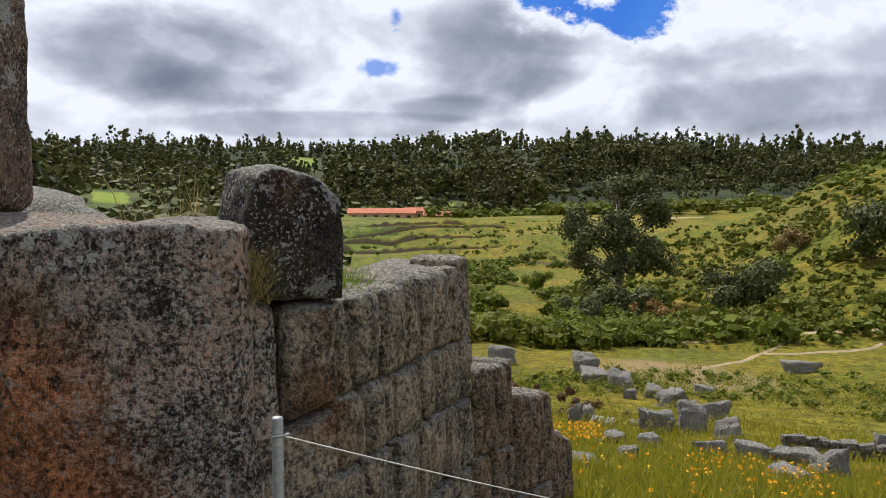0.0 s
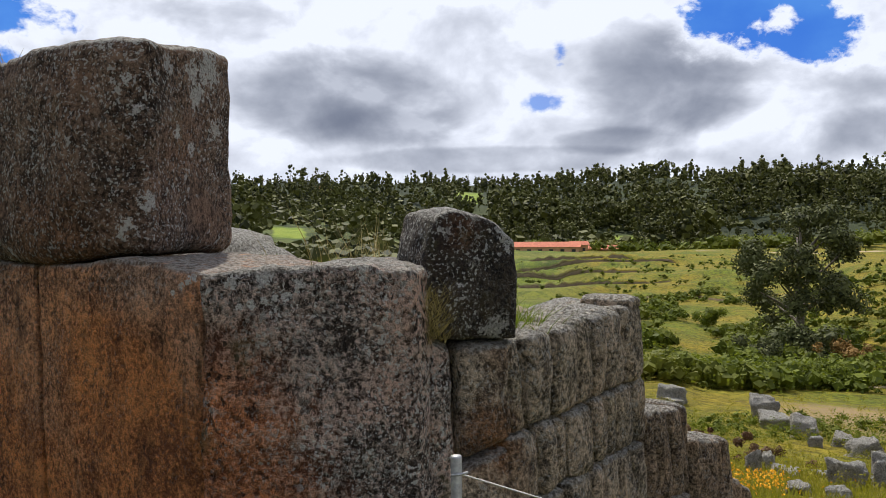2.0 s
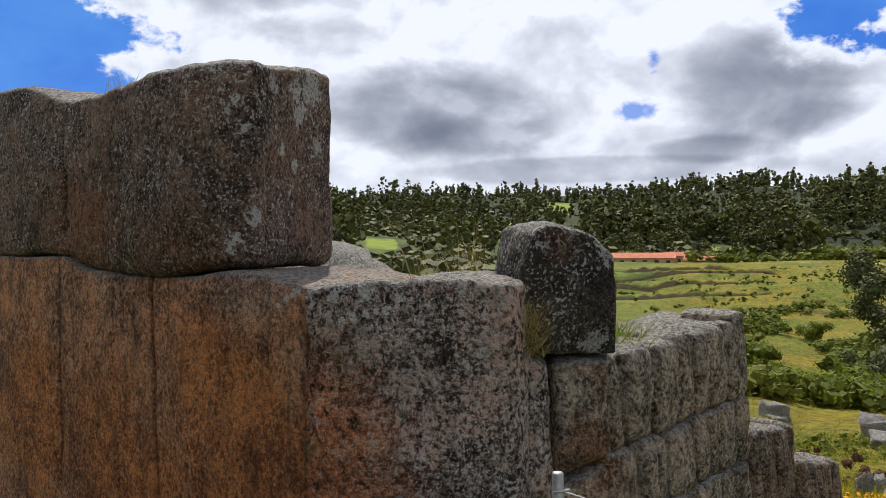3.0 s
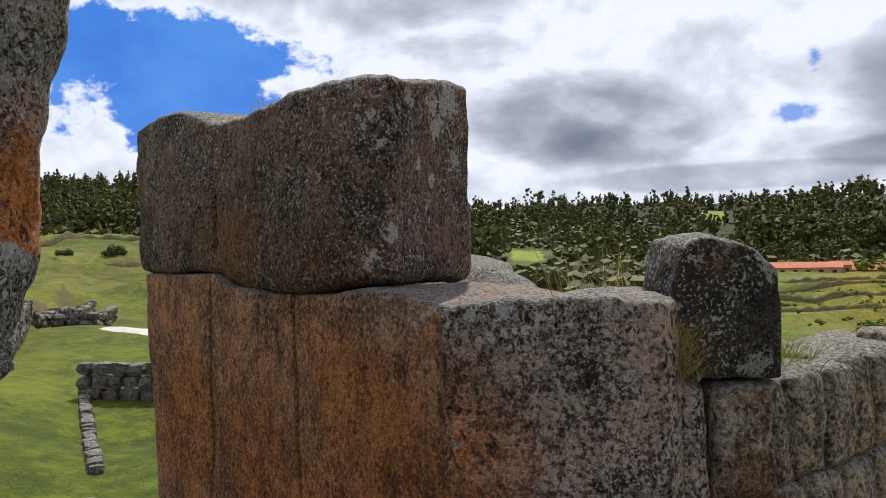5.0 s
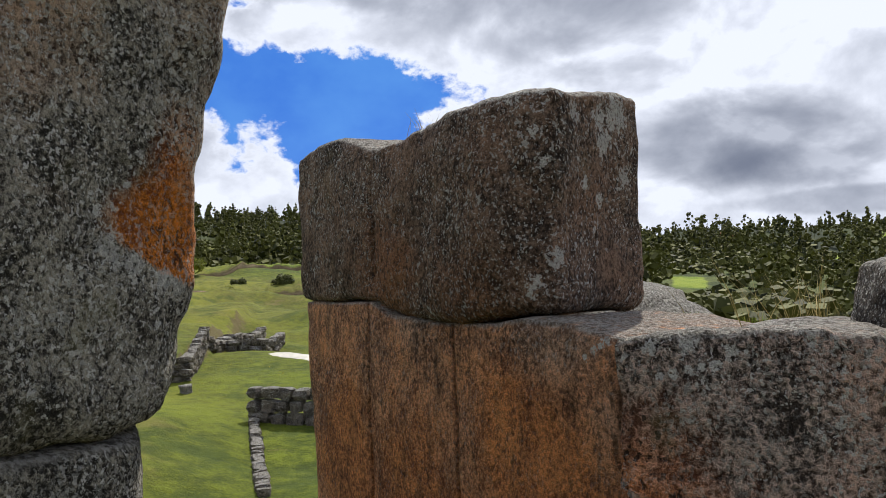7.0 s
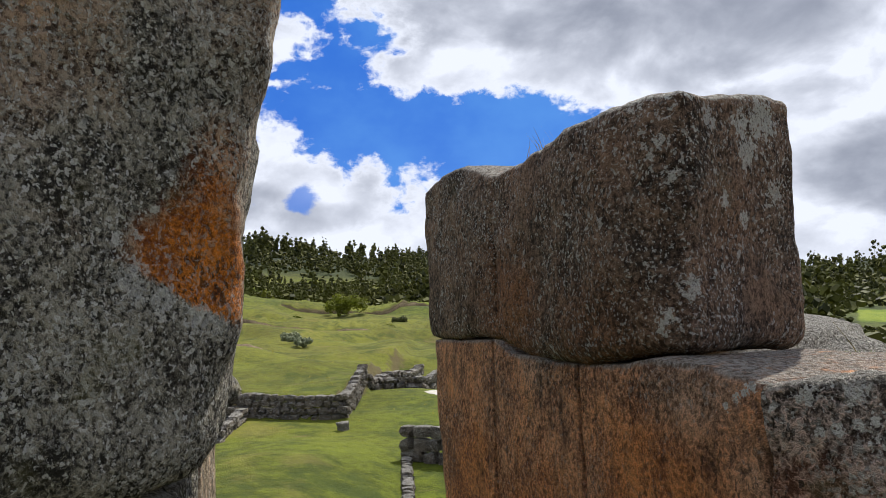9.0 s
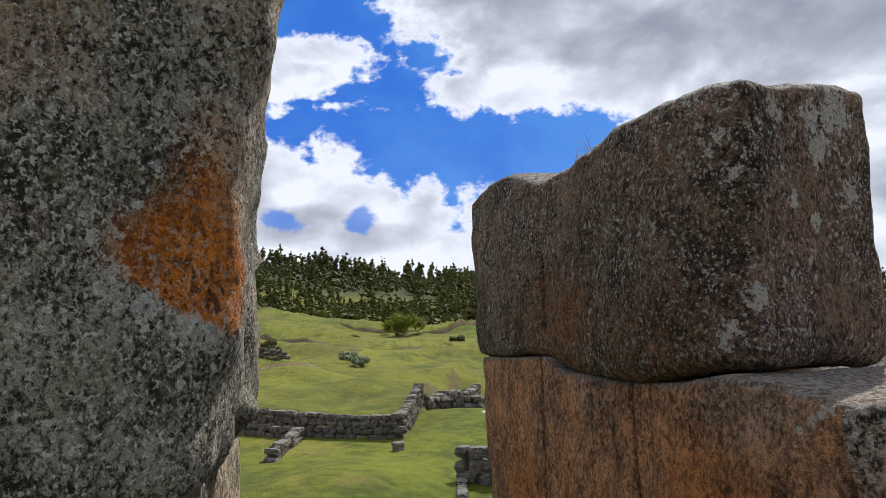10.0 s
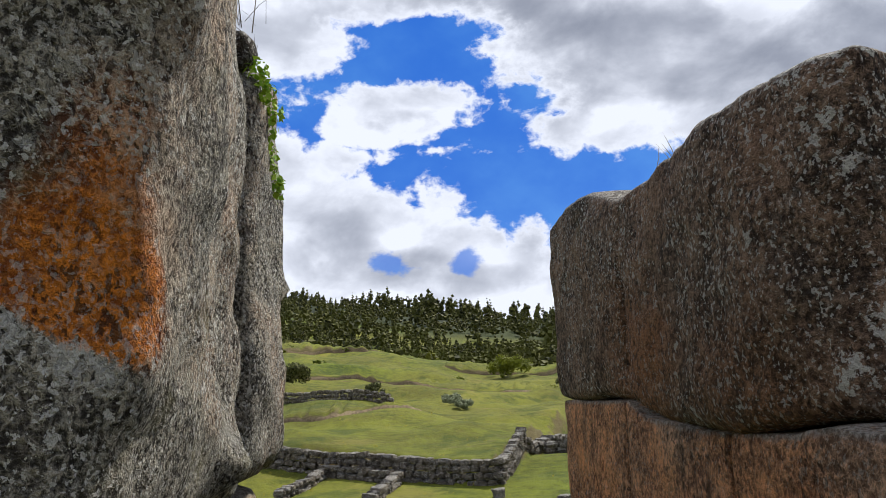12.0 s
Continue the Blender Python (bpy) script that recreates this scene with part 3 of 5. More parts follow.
VALLEY = profile((.3, 0), (2.6, -.08), (5, -.62), (8, -1.15), (14, -2.4), (20, -3.3), (30, -4.5), (40, -5.4), (60, -6.5), (90, -6.9), (130, -6.1), (260, -5.9), (320, -5), (430, 4), (900, 46), (4000, 46))
FOOT = profile((.3, 0), (2.6, -.08), (5, -.62), (8, -1.15), (14, -2.4), (20, -3.3), (30, -4.5), (40, -5.3), (60, -5.6), (90, -4.4), (120, -3.0), (200, -5.5), (320, -4), (430, 4), (900, 44), (4000, 44))
SLOPE = profile((.3, 0), (2.6, -.08), (5, -.62), (8, -1.15), (14, -2.4), (20, -3.3), (30, -4.4), (40, -4.9), (55, -2.6), (90, 4.7), (110, 5.6), (200, 2), (400, 4), (900, 34), (4000, 34))
SECTORS = ((-180, SCRUB), (-110, MEADOW_W), (-70, MEADOW_W), (-50, MEADOW_N), (-42, MEADOW_N), (-27, SCRUB), (-14, SCRUB), (-5, TERRACES), (6, TERRACES),
           (10, VALLEY), (14, VALLEY), (20, FOOT), (31, SLOPE), (60, SLOPE), (110, SCRUB), (180, SCRUB))
HUB = (-0.4, 0.3)


def ground_height(x, y, rough=True):
    x, y = np.asarray(x, float), np.asarray(y, float)
    dx, dy = x - HUB[0], y - HUB[1]
    r = np.maximum(np.hypot(dx, dy), 0.3)
    az = np.degrees(np.arctan2(dx, dy))
    lr = np.log(r)
    z = np.zeros_like(r)
    for (a0, p0), (a1, p1) in zip(SECTORS, SECTORS[1:]):
        t = np.clip((az - a0) / (a1 - a0), 0, 1)
        t = t * t * (3 - 2 * t)
        z = np.where((az >= a0) & (az <= a1), (1 - t) * np.interp(lr, *p0) + t * np.interp(lr, *p1), z)
    # raised terrace behind the long low wall, and its return
    ax, ay = -17.35, 12.9
    across = (x - ax) * -0.488 + (y - ay) * 0.873            # beyond the wall
    beside = (x - ax) * -0.714 + (y - ay) * -0.70             # on the raised side of its return
    raised = np.clip(across / 0.3, 0, 1) * np.clip(beside / 0.3, 0, 1) * np.clip((40 - across) / 30, 0, 1)
    z = z + 0.58 * raised * np.clip((-42 - az) / 2, 0, 1)
    # bank above the small retaining wall
    over = (x + 12.6) * -0.64 + (y - 11.0) * -0.77
    on = np.clip((r - 9.5) / 2, 0, 1) * np.clip((19 - r) / 4, 0, 1) * np.clip((-42 - az) / 2, 0, 1)
    z = z + 0.45 * on * np.clip(over / 1.6, 0, 1) * np.clip((5.5 - over) / 3, 0, 1)
    # terrace banks across the far meadow
    for k, (rad, lift) in enumerate(((104, 1.1), (121, 1.2), (150, 1.3), (176, 1.2))):
        wav = rad + 6 * np.sin(az * 0.21 + k * 2.0) + 3 * np.sin(az * 0.67 + k)
        z = z + lift * (1 / (1 + np.exp(-(r - wav) / 0.7))) * np.exp(-np.maximum(r - wav, 0) / 16) * np.clip((az + 16) / 6, 0, 1) * np.clip((14 - az) / 4, 0, 1)
    for k, (rad, lift) in enumerate(((38, .45), (52, .9), (70, .9), (95, 1.3))):
        wav = rad * (1 + 0.06 * np.sin(az * 0.16 + k * 2.3) + 0.03 * np.sin(az * 0.5 + k))
        z = z + lift * (1 / (1 + np.exp(-(r - wav) / (rad * 0.012)))) * np.exp(-np.maximum(r - wav, 0) / (rad * 0.2)) * np.clip((-38 - az) / 4, 0, 1) * np.clip((az + 110) / 10, 0, 1)
    return z


def ground_relief(x, y):
    r = math.hypot(x - HUB[0], y - HUB[1])
    a = min(1.0, max(0.0, (r - 4) / 10))
    v = noise.noise(Vector((x * 0.45, y * 0.45, 2))) * 0.06 + noise.noise(Vector((x * 0.11, y * 0.11, 5))) * 0.16 * min(1, r / 25)
    if x < -8 and r > 18:
        v += (0.7 * noise.noise(Vector((x * 0.10, y * 0.16, 4))) + 0.26 * noise.noise(Vector((x * 0.4, y * 0.5, 6)))) * min(1.0, (r - 18) / 14)
    v += noise.noise(Vector((x * 0.02, y * 0.02, 9))) * min(8.0, r * 0.010)
    if r > 350:
        v += min(15.0, (r - 350) * 0.03) * noise.noise(Vector((x * 0.006, y * 0.006, 12)))
    return v * a


def height(x, y):
    return float(ground_height(x, y)) + ground_relief(x, y)


def build_ground():
    az = np.concatenate([np.arange(-180, -96, 4.0), np.arange(-96, 40, 0.5), np.arange(40, 180, 4.0)])
    rings = [0.4]
    while rings[-1] < 3800:
        rings.append(rings[-1] * (1.10 if rings[-1] < 4 else 1.022 if rings[-1] < 200 else 1.04))
    rings = np.array(rings)
    A, R = np.meshgrid(np.radians(az), rings)
    X, Y = HUB[0] + R * np.sin(A), HUB[1] + R * np.cos(A)
    Z = ground_height(X, Y)
    X1, Y1, Z1 = X.ravel(), Y.ravel(), Z.ravel()
    Z1 = Z1 + np.array([ground_relief(a, b) for a, b in zip(X1, Y1)])
    verts = np.column_stack([X1, Y1, Z1]).tolist() + [[HUB[0], HUB[1], 0.0]]
    m, faces = len(az), []
    for i in range(len(rings) - 1):
        for j in range(m):
            k = (j + 1) % m
            faces.append((i * m + j, (i + 1) * m + j, (i + 1) * m + k, i * m + k))
    faces += [(len(verts) - 1, j, (j + 1) % m) for j in range(m)]
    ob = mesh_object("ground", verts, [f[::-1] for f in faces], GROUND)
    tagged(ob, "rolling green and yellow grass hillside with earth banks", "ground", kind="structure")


build_ground()

# ---------- gateway, wall side ----------
JAMB, JAMB_WAY = (-1.40, 2.90), (-0.90, 0.435)
FRONT, FRONT_WAY = (-1.36, 2.895), (0.94, 0.33)
STEP, STEP_WAY = (-0.75, 3.2), (0.86, 0.5)
WING, WING_WAY = (-0.36, 3.45), (0.45, 0.893)


def thing_stone(label, name="wall_stone", group="", **kw):
    ob = stone(name, **kw)
    return tagged(ob, label, "stone block", group)


gate_group = "gateway jamb stones"
thing_stone("huge dark brown upper stone with white lichen spots on the jamb", "jamb_stone", gate_group, mat=GREY_BROWN, start=JAMB, along=JAMB_WAY, back=(0.06, 1.0), s=(0.50, 2.09), skew=(-0.05, 0.0),
            bottom=(1.53, 1.505, 1.475, 1.475, 1.495, 1.60), top=(2.415, 2.425, 2.435, 2.42, 2.41, 2.40), depth=0.86, chamfer=0.12, rise=0.08,
            radius=0.055, bulge=0.05, lean=0.02, rough=0.016, seed=2, res=0.026)
thing_stone("tall reddish brown stone at the far end of the jamb top", "jamb_stone", gate_group, mat=GREY_BROWN, start=JAMB, along=JAMB_WAY, back=(0.435, 0.9), s=(2.10, 3.36),
            bottom=(1.56, 1.56), top=(2.41, 2.57, 2.57, 2.55), depth=0.55, radius=0.055, bulge=0.03, skew=(0, 0.06), seed=3, res=0.03)
thing_stone("smooth orange-red end stone of the gateway jamb", "jamb_stone", gate_group, mat=RED_JAMB, start=JAMB, along=JAMB_WAY, back=(0.435, 0.9), s=(2.194, 3.10),
            bottom=(0.0, 0.0), top=(1.562, 1.562), depth=0.60, radius=0.022, bulge=0.02, skew=(0, 0.16), rough=0.008, seed=4)
thing_stone("orange-red fitted stone of the gateway jamb", "jamb_stone", gate_group, mat=RED_JAMB, start=JAMB, along=JAMB_WAY, back=(0.435, 0.9), s=(1.174, 2.186),
            bottom=(-0.1, -0.1), top=(1.475, 1.475, 1.49, 1.50, 1.58), depth=0.60, radius=0.020, bulge=0.015, skew=(0.05, 0.0), rough=0.008, seed=5)
thing_stone("broad orange-red pitted stone of the gateway jamb", "jamb_stone", gate_group, mat=RED_JAMB, start=JAMB, along=JAMB_WAY, back=(0.435, 0.9), s=(0.05, 1.166),
            bottom=(-0.2, -0.2), top=(1.455, 1.50, 1.51, 1.48, 1.475), depth=0.75, radius=0.024, bulge=0.02, skew=(0.02, 0.05), rough=0.009, seed=6)
thing_stone("massive grey corner stone, pitted and speckled with lichen", "corner_stone", gate_group, mat=CORNER, start=FRONT, along=FRONT_WAY, s=(-0.09, 0.80),
            bottom=(-0.3, -0.3), top=(1.46, 1.475, 1.485, 1.49, 1.46), depth=0.70, back=(0.12, 1.0), radius=0.028, bulge=0.05, skew=(0.0, -0.09), rough=0.018, seed=7, res=0.028)
# stele and the stones below it
thing_stone("upright black stone with lichen and a rounded top", "upright_stone", mat=STELE, start=STEP, along=STEP_WAY, s=(0.02, 0.505),
            bottom=(1.19, 1.15), top=(1.69, 1.708, 1.70, 1.685, 1.645, 1.56), depth=0.40, radius=0.03, bulge=0.03, skew=(0.11, -0.01), rough=0.02, seed=8, res=0.022)
thing_stone("narrow grey filler stone beside the corner", "wall_stone", mat=CORNER, start=STEP, along=STEP_WAY, s=(0.06, 0.235),
            bottom=(0.5, 0.45), top=(1.20, 1.16), depth=0.5, radius=0.04, skew=(0, -0.03), seed=9)
thing_stone("rust-stained grey stone under the upright one", "wall_stone", mat=WALL, start=STEP, along=STEP_WAY, s=(0.235, 0.48),
            bottom=(0.66, 0.74), top=(1.15, 1.15), depth=0.5, radius=0.05, skew=(-0.02, 0), seed=10)
thing_stone("rust-stained grey block low in the wall", "wall_stone", mat=WALL, start=STEP, along=STEP_WAY, s=(0.0, 0.48),
            bottom=(-0.3, -0.3), top=(0.60, 0.65, 0.73), depth=0.5, radius=0.05, seed=11)


def course(count, s0, s1, bottom0, bottom1, top0, top1, seed, depth=0.45, mat=WALL, tilt=0.04, start=WING, along=WING_WAY):
    """A run of fitted stones of uneven width and height along the wing wall."""
    rng = random.Random(seed)
    cuts = np.cumsum([0] + [rng.uniform(0.6, 1.5) for _ in range(count)])
    cuts = s0 + (s1 - s0) * cuts / cuts[-1]
    for i in range(count):
        f0, f1 = (cuts[i] - s0) / (s1 - s0), (cuts[i + 1] - s0) / (s1 - s0)
        b = [bottom0 + (bottom1 - bottom0) * f for f in (f0, f1)]
        t = [top0 + (top1 - top0) * f + rng.uniform(-0.012, 0.012) for f in (f0, f1)]
        thing_stone("grey weathered fitted stone of the stepped wall", "wall_stone", "stepped wall stones", mat=mat, start=start, along=along,
                    s=(cuts[i] + 0.004, cuts[i + 1] - 0.004), bottom=b, top=(t[0], max(t) + 0.005, t[1]), depth=depth * rng.uniform(0.9, 1.1),
                    radius=0.036, bulge=0.028, skew=(-tilt, -tilt), lean=rng.uniform(-0.015, 0.018), rough=0.018, seed=seed * 10 + i, res=0.032)


course(7, 0.03, 1.44, 0.74, 0.79, 1.15, 1.20, 21)
course(8, 0.03, 1.48, 0.42, 0.43, 0.735, 0.785, 22)
course(7, 0.02, 1.52, 0.02, 0.02, 0.415, 0.425, 23)
course(6, 0.02, 1.56, -0.6, -0.6, 0.015, 0.015, 24)
thing_stone("flat pale cap stone lying on the stepped wall", "cap_stone", mat=BOULDER, start=(-0.50, 3.52), along=WING_WAY, s=(0.98, 1.38),
            bottom=(1.06, 1.08), top=(1.185, 1.215), depth=0.34, radius=0.02, bulge=0.01, seed=26, res=0.03)
thing_stone("upright end stone on the stepped wall", "cap_stone", mat=WALL, start=WING, along=WING_WAY, s=(1.24, 1.42),
            bottom=(1.15, 1.17), top=(1.235, 1.255, 1.235), depth=0.3, radius=0.025, bulge=0.02, seed=27, res=0.028)
# lower steps of the wall, set further along
FAR_WING = (0.33, 4.86)
course(5, 0.00, 0.62, 0.02, -0.05, 0.56, 0.50, 31, mat=SLAB, start=FAR_WING, along=(0.5, 0.866))
course(5, 0.00, 0.66, -0.9, -0.9, 0.015, -0.055, 32, mat=SLAB, start=FAR_WING, along=(0.5, 0.866))
course(5, 0.66, 1.30, -0.45, -0.5, 0.26, 0.14, 33, mat=SLAB, start=FAR_WING, along=(0.5, 0.866))
course(4, 0.66, 1.40, -1.2, -1.2, -0.455, -0.505, 34, mat=SLAB, start=FAR_WING, along=(0.5, 0.866))
course(4, 1.36, 1.80, -1.2, -1.2, -0.15, -0.38, 35, mat=SLAB, start=FAR_WING, along=(0.5, 0.866))

# ---------- gateway, other side ----------
POST, POST_WAY, POST_BACK = (-1.94, 1.545), (-0.877, 0.480), (0.08, -1.0)
REAR, REAR_WAY = (-1.94, 1.52), (-0.865, 0.502)
thing_stone("towering grey stone with orange lichen patch and pale specks", "gatepost_stone", gate_group, mat=GATE, start=POST, along=POST_WAY, s=(0.0, 1.16),
            bottom=(1.33, 1.34, 1.36), top=(3.05, 3.05), depth=1.45, back=POST_BACK, radius=0.11, bulge=0.02, lean=(0.24, 0.15, 0.0, -0.10), rough=0.024, seed=41, res=0.03,
            boss=(0.85, 1.48, 0.075))
thing_stone("grey lichened lower stone of the gatepost", "gatepost_stone", gate_group, mat=GATE, start=(-1.95, 1.48), along=POST_WAY, s=(0.0, 0.72),
            bottom=(-0.2, -0.2), top=(1.325, 1.355), depth=1.35, back=POST_BACK, radius=0.06, bulge=0.02, rough=0.016, seed=42, res=0.035)
thing_stone("tall grey stone behind the gatepost with plants on it", "gatepost_stone", gate_group, mat=GATE, start=REAR, along=REAR_WAY, s=(1.17, 1.71),
            bottom=(1.38, 1.38), top=(2.54, 2.68, 2.72), depth=0.9, back=(-0.5, -0.85), radius=0.09, bulge=0.01, lean=0.0, rough=0.018, seed=43,
            boss=(1.64, 1.98, 0.03))
thing_stone("pale brownish lower stone behind the gatepost", "gatepost_stone", gate_group, mat=WALL, start=(-1.94, 1.47), along=REAR_WAY, s=(0.75, 1.52),
            bottom=(-0.2, -0.2), top=(1.37, 1.37), depth=0.9, back=(-0.5, -0.85), radius=0.05, bulge=0.02, seed=44)
thing_stone("small dark cap stone on the gatepost wall", "cap_stone", mat=STELE, start=(-1.96, 1.50), along=REAR_WAY, s=(1.17, 1.34),
            bottom=(2.555, 2.60), top=(2.70, 2.72), depth=0.3, radius=0.04, seed=45)
thing_stone("flat pale threshold slab in the gateway", "threshold_slab", mat=BOULDER, start=(-6.15, 5.1), along=(-0.9, 0.435), s=(-0.1, 0.5),
            bottom=(-1.0, -1.0), top=(-0.45, -0.45), depth=0.75, radius=0.03, bulge=0.0, seed=46)


thing_stone("grey lichened stone filling the wall behind the gatepost", "wall_stone", mat=GATE, start=(-2.40, 1.50), along=(-0.85, 0.53), s=(0.0, 0.62),
            bottom=(-0.2, -0.2), top=(2.3, 2.2), depth=1.3, back=(-0.25, -0.95), radius=0.07, seed=47, res=0.06)
thing_stone("grey lichened stone of the wall running on from the gate", "wall_stone", mat=GATE, start=(-1.98, 0.06), along=(0.12, -0.99), s=(0.0, 1.3),
            bottom=(-0.2, -0.2), top=(2.4, 2.1), depth=1.0, back=(-1.0, -0.1), radius=0.07, seed=48, res=0.06)


# earth fill behind the wall
def build_fill():
    outline = [(-1.25, 3.30), (-0.78, 3.45), (-0.45, 3.70), (-0.12, 4.25), (0.10, 4.75), (-0.9, 5.6), (-2.6, 5.4), (-3.9, 4.85), (-3.3, 4.2)]
    cx, cy = (sum(p[i] for p in outline) / len(outline) for i in (0, 1))
    rings, verts, faces = 7, [], []
    n = len(outline) * 4
    ring0 = []
    for k in range(n):
        i, f = divmod(k, 4)
        a, b = outline[i], outline[(i + 1) % len(outline)]
        ring0.append((a[0] + (b[0] - a[0]) * f / 4, a[1] + (b[1] - a[1]) * f / 4))

    def level(x, y):
        t = min(1, max(0, (x + 1.1) / 0.8))
        return 1.36 - 0.27 * t + 0.03 * noise.noise(Vector((x * 2.5, y * 2.5, 1)))

    for x, y in ring0:
        verts.append((x, y, -0.8))
    for q in range(rings):
        g = 1 - q / rings
        for x, y in ring0:
            px, py = cx + (x - cx) * g, cy + (y - cy) * g
            verts.append((px, py, level(px, py)))
    verts.append((cx, cy, level(cx, cy)))
    for q in range(rings):
        for k in range(n):
            j = (k + 1) % n
            faces.append((q * n + k, q * n + j, (q + 1) * n + j, (q + 1) * n + k))
    faces += [(rings * n + k, rings * n + (k + 1) % n, len(verts) - 1) for k in range(n)]
    tagged(mesh_object("wall_fill", verts, faces, EARTH), "bare earth fill behind the stone wall", "earth", kind="structure")


build_fill()


# ---------- rocks ----------
def rock(name, label, x, y, sx, sy, sz, turn=0.0, seed=1, mat=BOULDER, sink=0.15, sharp=0.22, base=None, tip=0.0, res=7, category="boulder", group=""):
    """An angular weathered boulder: a box with rounded, uneven faces."""
    rng = random.Random(seed)
    v, faces = box_grid(res, res, max(3, res - 2))
    h = np.array([sx, sy, sz]) / 2
    r = min(h) * sharp * 2
    p = v * h
    inner = np.clip(p, -(h - r), h - r)
    d = p - inner
    p = inner + d / np.maximum(np.linalg.norm(d, axis=1, keepdims=True), 1e-9) * r
    shear = [rng.uniform(-0.34, 0.34) for _ in range(6)]
    verts = []
    for q in p:
        u = q / h
        x1 = q[0] * (1 + shear[0] * u[2] + shear[1] * u[1])
        y1 = q[1] * (1 + shear[2] * u[2] + shear[3] * u[0])
        z1 = q[2] * (1 + 0.8 * shear[4] * u[0] + 0.8 * shear[5] * u[1])
        k = 1 + 0.22 * fbm(u, 1.3, seed, 3)
        verts.append((x1 * k, y1 * k, z1 * k))
    ob = mesh_object(name, verts, faces, mat)
    z = height(x, y) if base is None else base
    ob.matrix_world = pose(x, y, z + sz / 2 - sink * sz, tip, rng.uniform(-6, 6), turn)
    return tagged(ob, label, category, group)


dome = rock("rock_outcrop", "smooth pale rock dome behind the wall", -2.9, 5.3, 1.62, 1.1, 0.80, 8, 5, sink=0.0, sharp=0.45, base=0.78, res=16, category="rock")
dome.matrix_world = pose(-2.82, 5.2, 1.31, 0, 16, 10)


def by_sight(az, dist):
    a = radians(az)
    return -0.06 + dist * math.sin(a), 0.075 + dist * math.cos(a)

# ---------- plants ----------
def leaf_quads(rng, centres, radii, count, size, flat=1.0, heart=0.0):
    """Loose leaf clumps scattered through balls: array (n, 4, 3)."""
    centres, radii = np.asarray(centres, float), np.asarray(radii, float)
    pick = rng.choice(len(centres), count, p=radii ** 2 / np.sum(radii ** 2))
    d = rng.normal(size=(count, 3))
    d /= np.linalg.norm(d, axis=1, keepdims=True)
    p = centres[pick] + d * (radii[pick] * rng.uniform(0.35, 1.05, count) ** 0.6)[:, None] * np.array([1, 1, flat])
    # leaves lie along the outside of their clump
    face = d + rng.normal(size=(count, 3)) * 0.42 + np.array([0, 0, 0.25])
    a = np.cross(face, rng.normal(size=(count, 3)))
    a /= np.linalg.norm(a, axis=1, keepdims=True)
    b = np.cross(face, a)
    b /= np.linalg.norm(b, axis=1, keepdims=True)
    s = size * rng.uniform(0.55, 1.3, count)[:, None]
    w = s * rng.uniform(0.35, 0.8, count)[:, None]
    leaves = np.stack([p - a * s, p - b * w, p + a * s, p + b * w], axis=1)
    if not heart:
        return leaves
    # the dense inner twigs of each clump, an uneven lump under the leaves
    v, faces = box_grid(1, 1, 1)
    lumps = []
    for c, r in zip(centres, radii):
        q = rng.normal(size=4)
        turn = np.array(Quaternion(q / np.linalg.norm(q)).to_matrix())
        k = v / math.sqrt(3) * (r * heart * rng.uniform(0.75, 1.2, len(v)))[:, None]
        k = k @ turn.T * np.array([1, 1, flat]) + c
        lumps += [k[list(f)] for f in faces]
    return np.concatenate([leaves, np.array(lumps)])


def limb_tube(points, radii, sides=6):
    """A tapered tube along points: verts, faces."""
    verts, faces = [], []
    for i, (p, r) in enumerate(zip(points, radii)):
        d = Vector(points[min(i + 1, len(points) - 1)]) - Vector(points[max(i - 1, 0)])
        side = d.cross(Vector((0.3, 0.9, 0.1))).normalized()
        up = side.cross(d).normalized()
        for k in range(sides):
            a = 2 * math.pi * k / sides
            verts.append(Vector(p) + (side * math.cos(a) + up * math.sin(a)) * r)
    for i in range(len(points) - 1):
        for k in range(sides):
            j = (k + 1) % sides
            faces.append((i * sides + k, i * sides + j, (i + 1) * sides + j, (i + 1) * sides + k))
    faces.append(tuple((len(points) - 1) * sides + k for k in range(sides)))
    return verts, faces


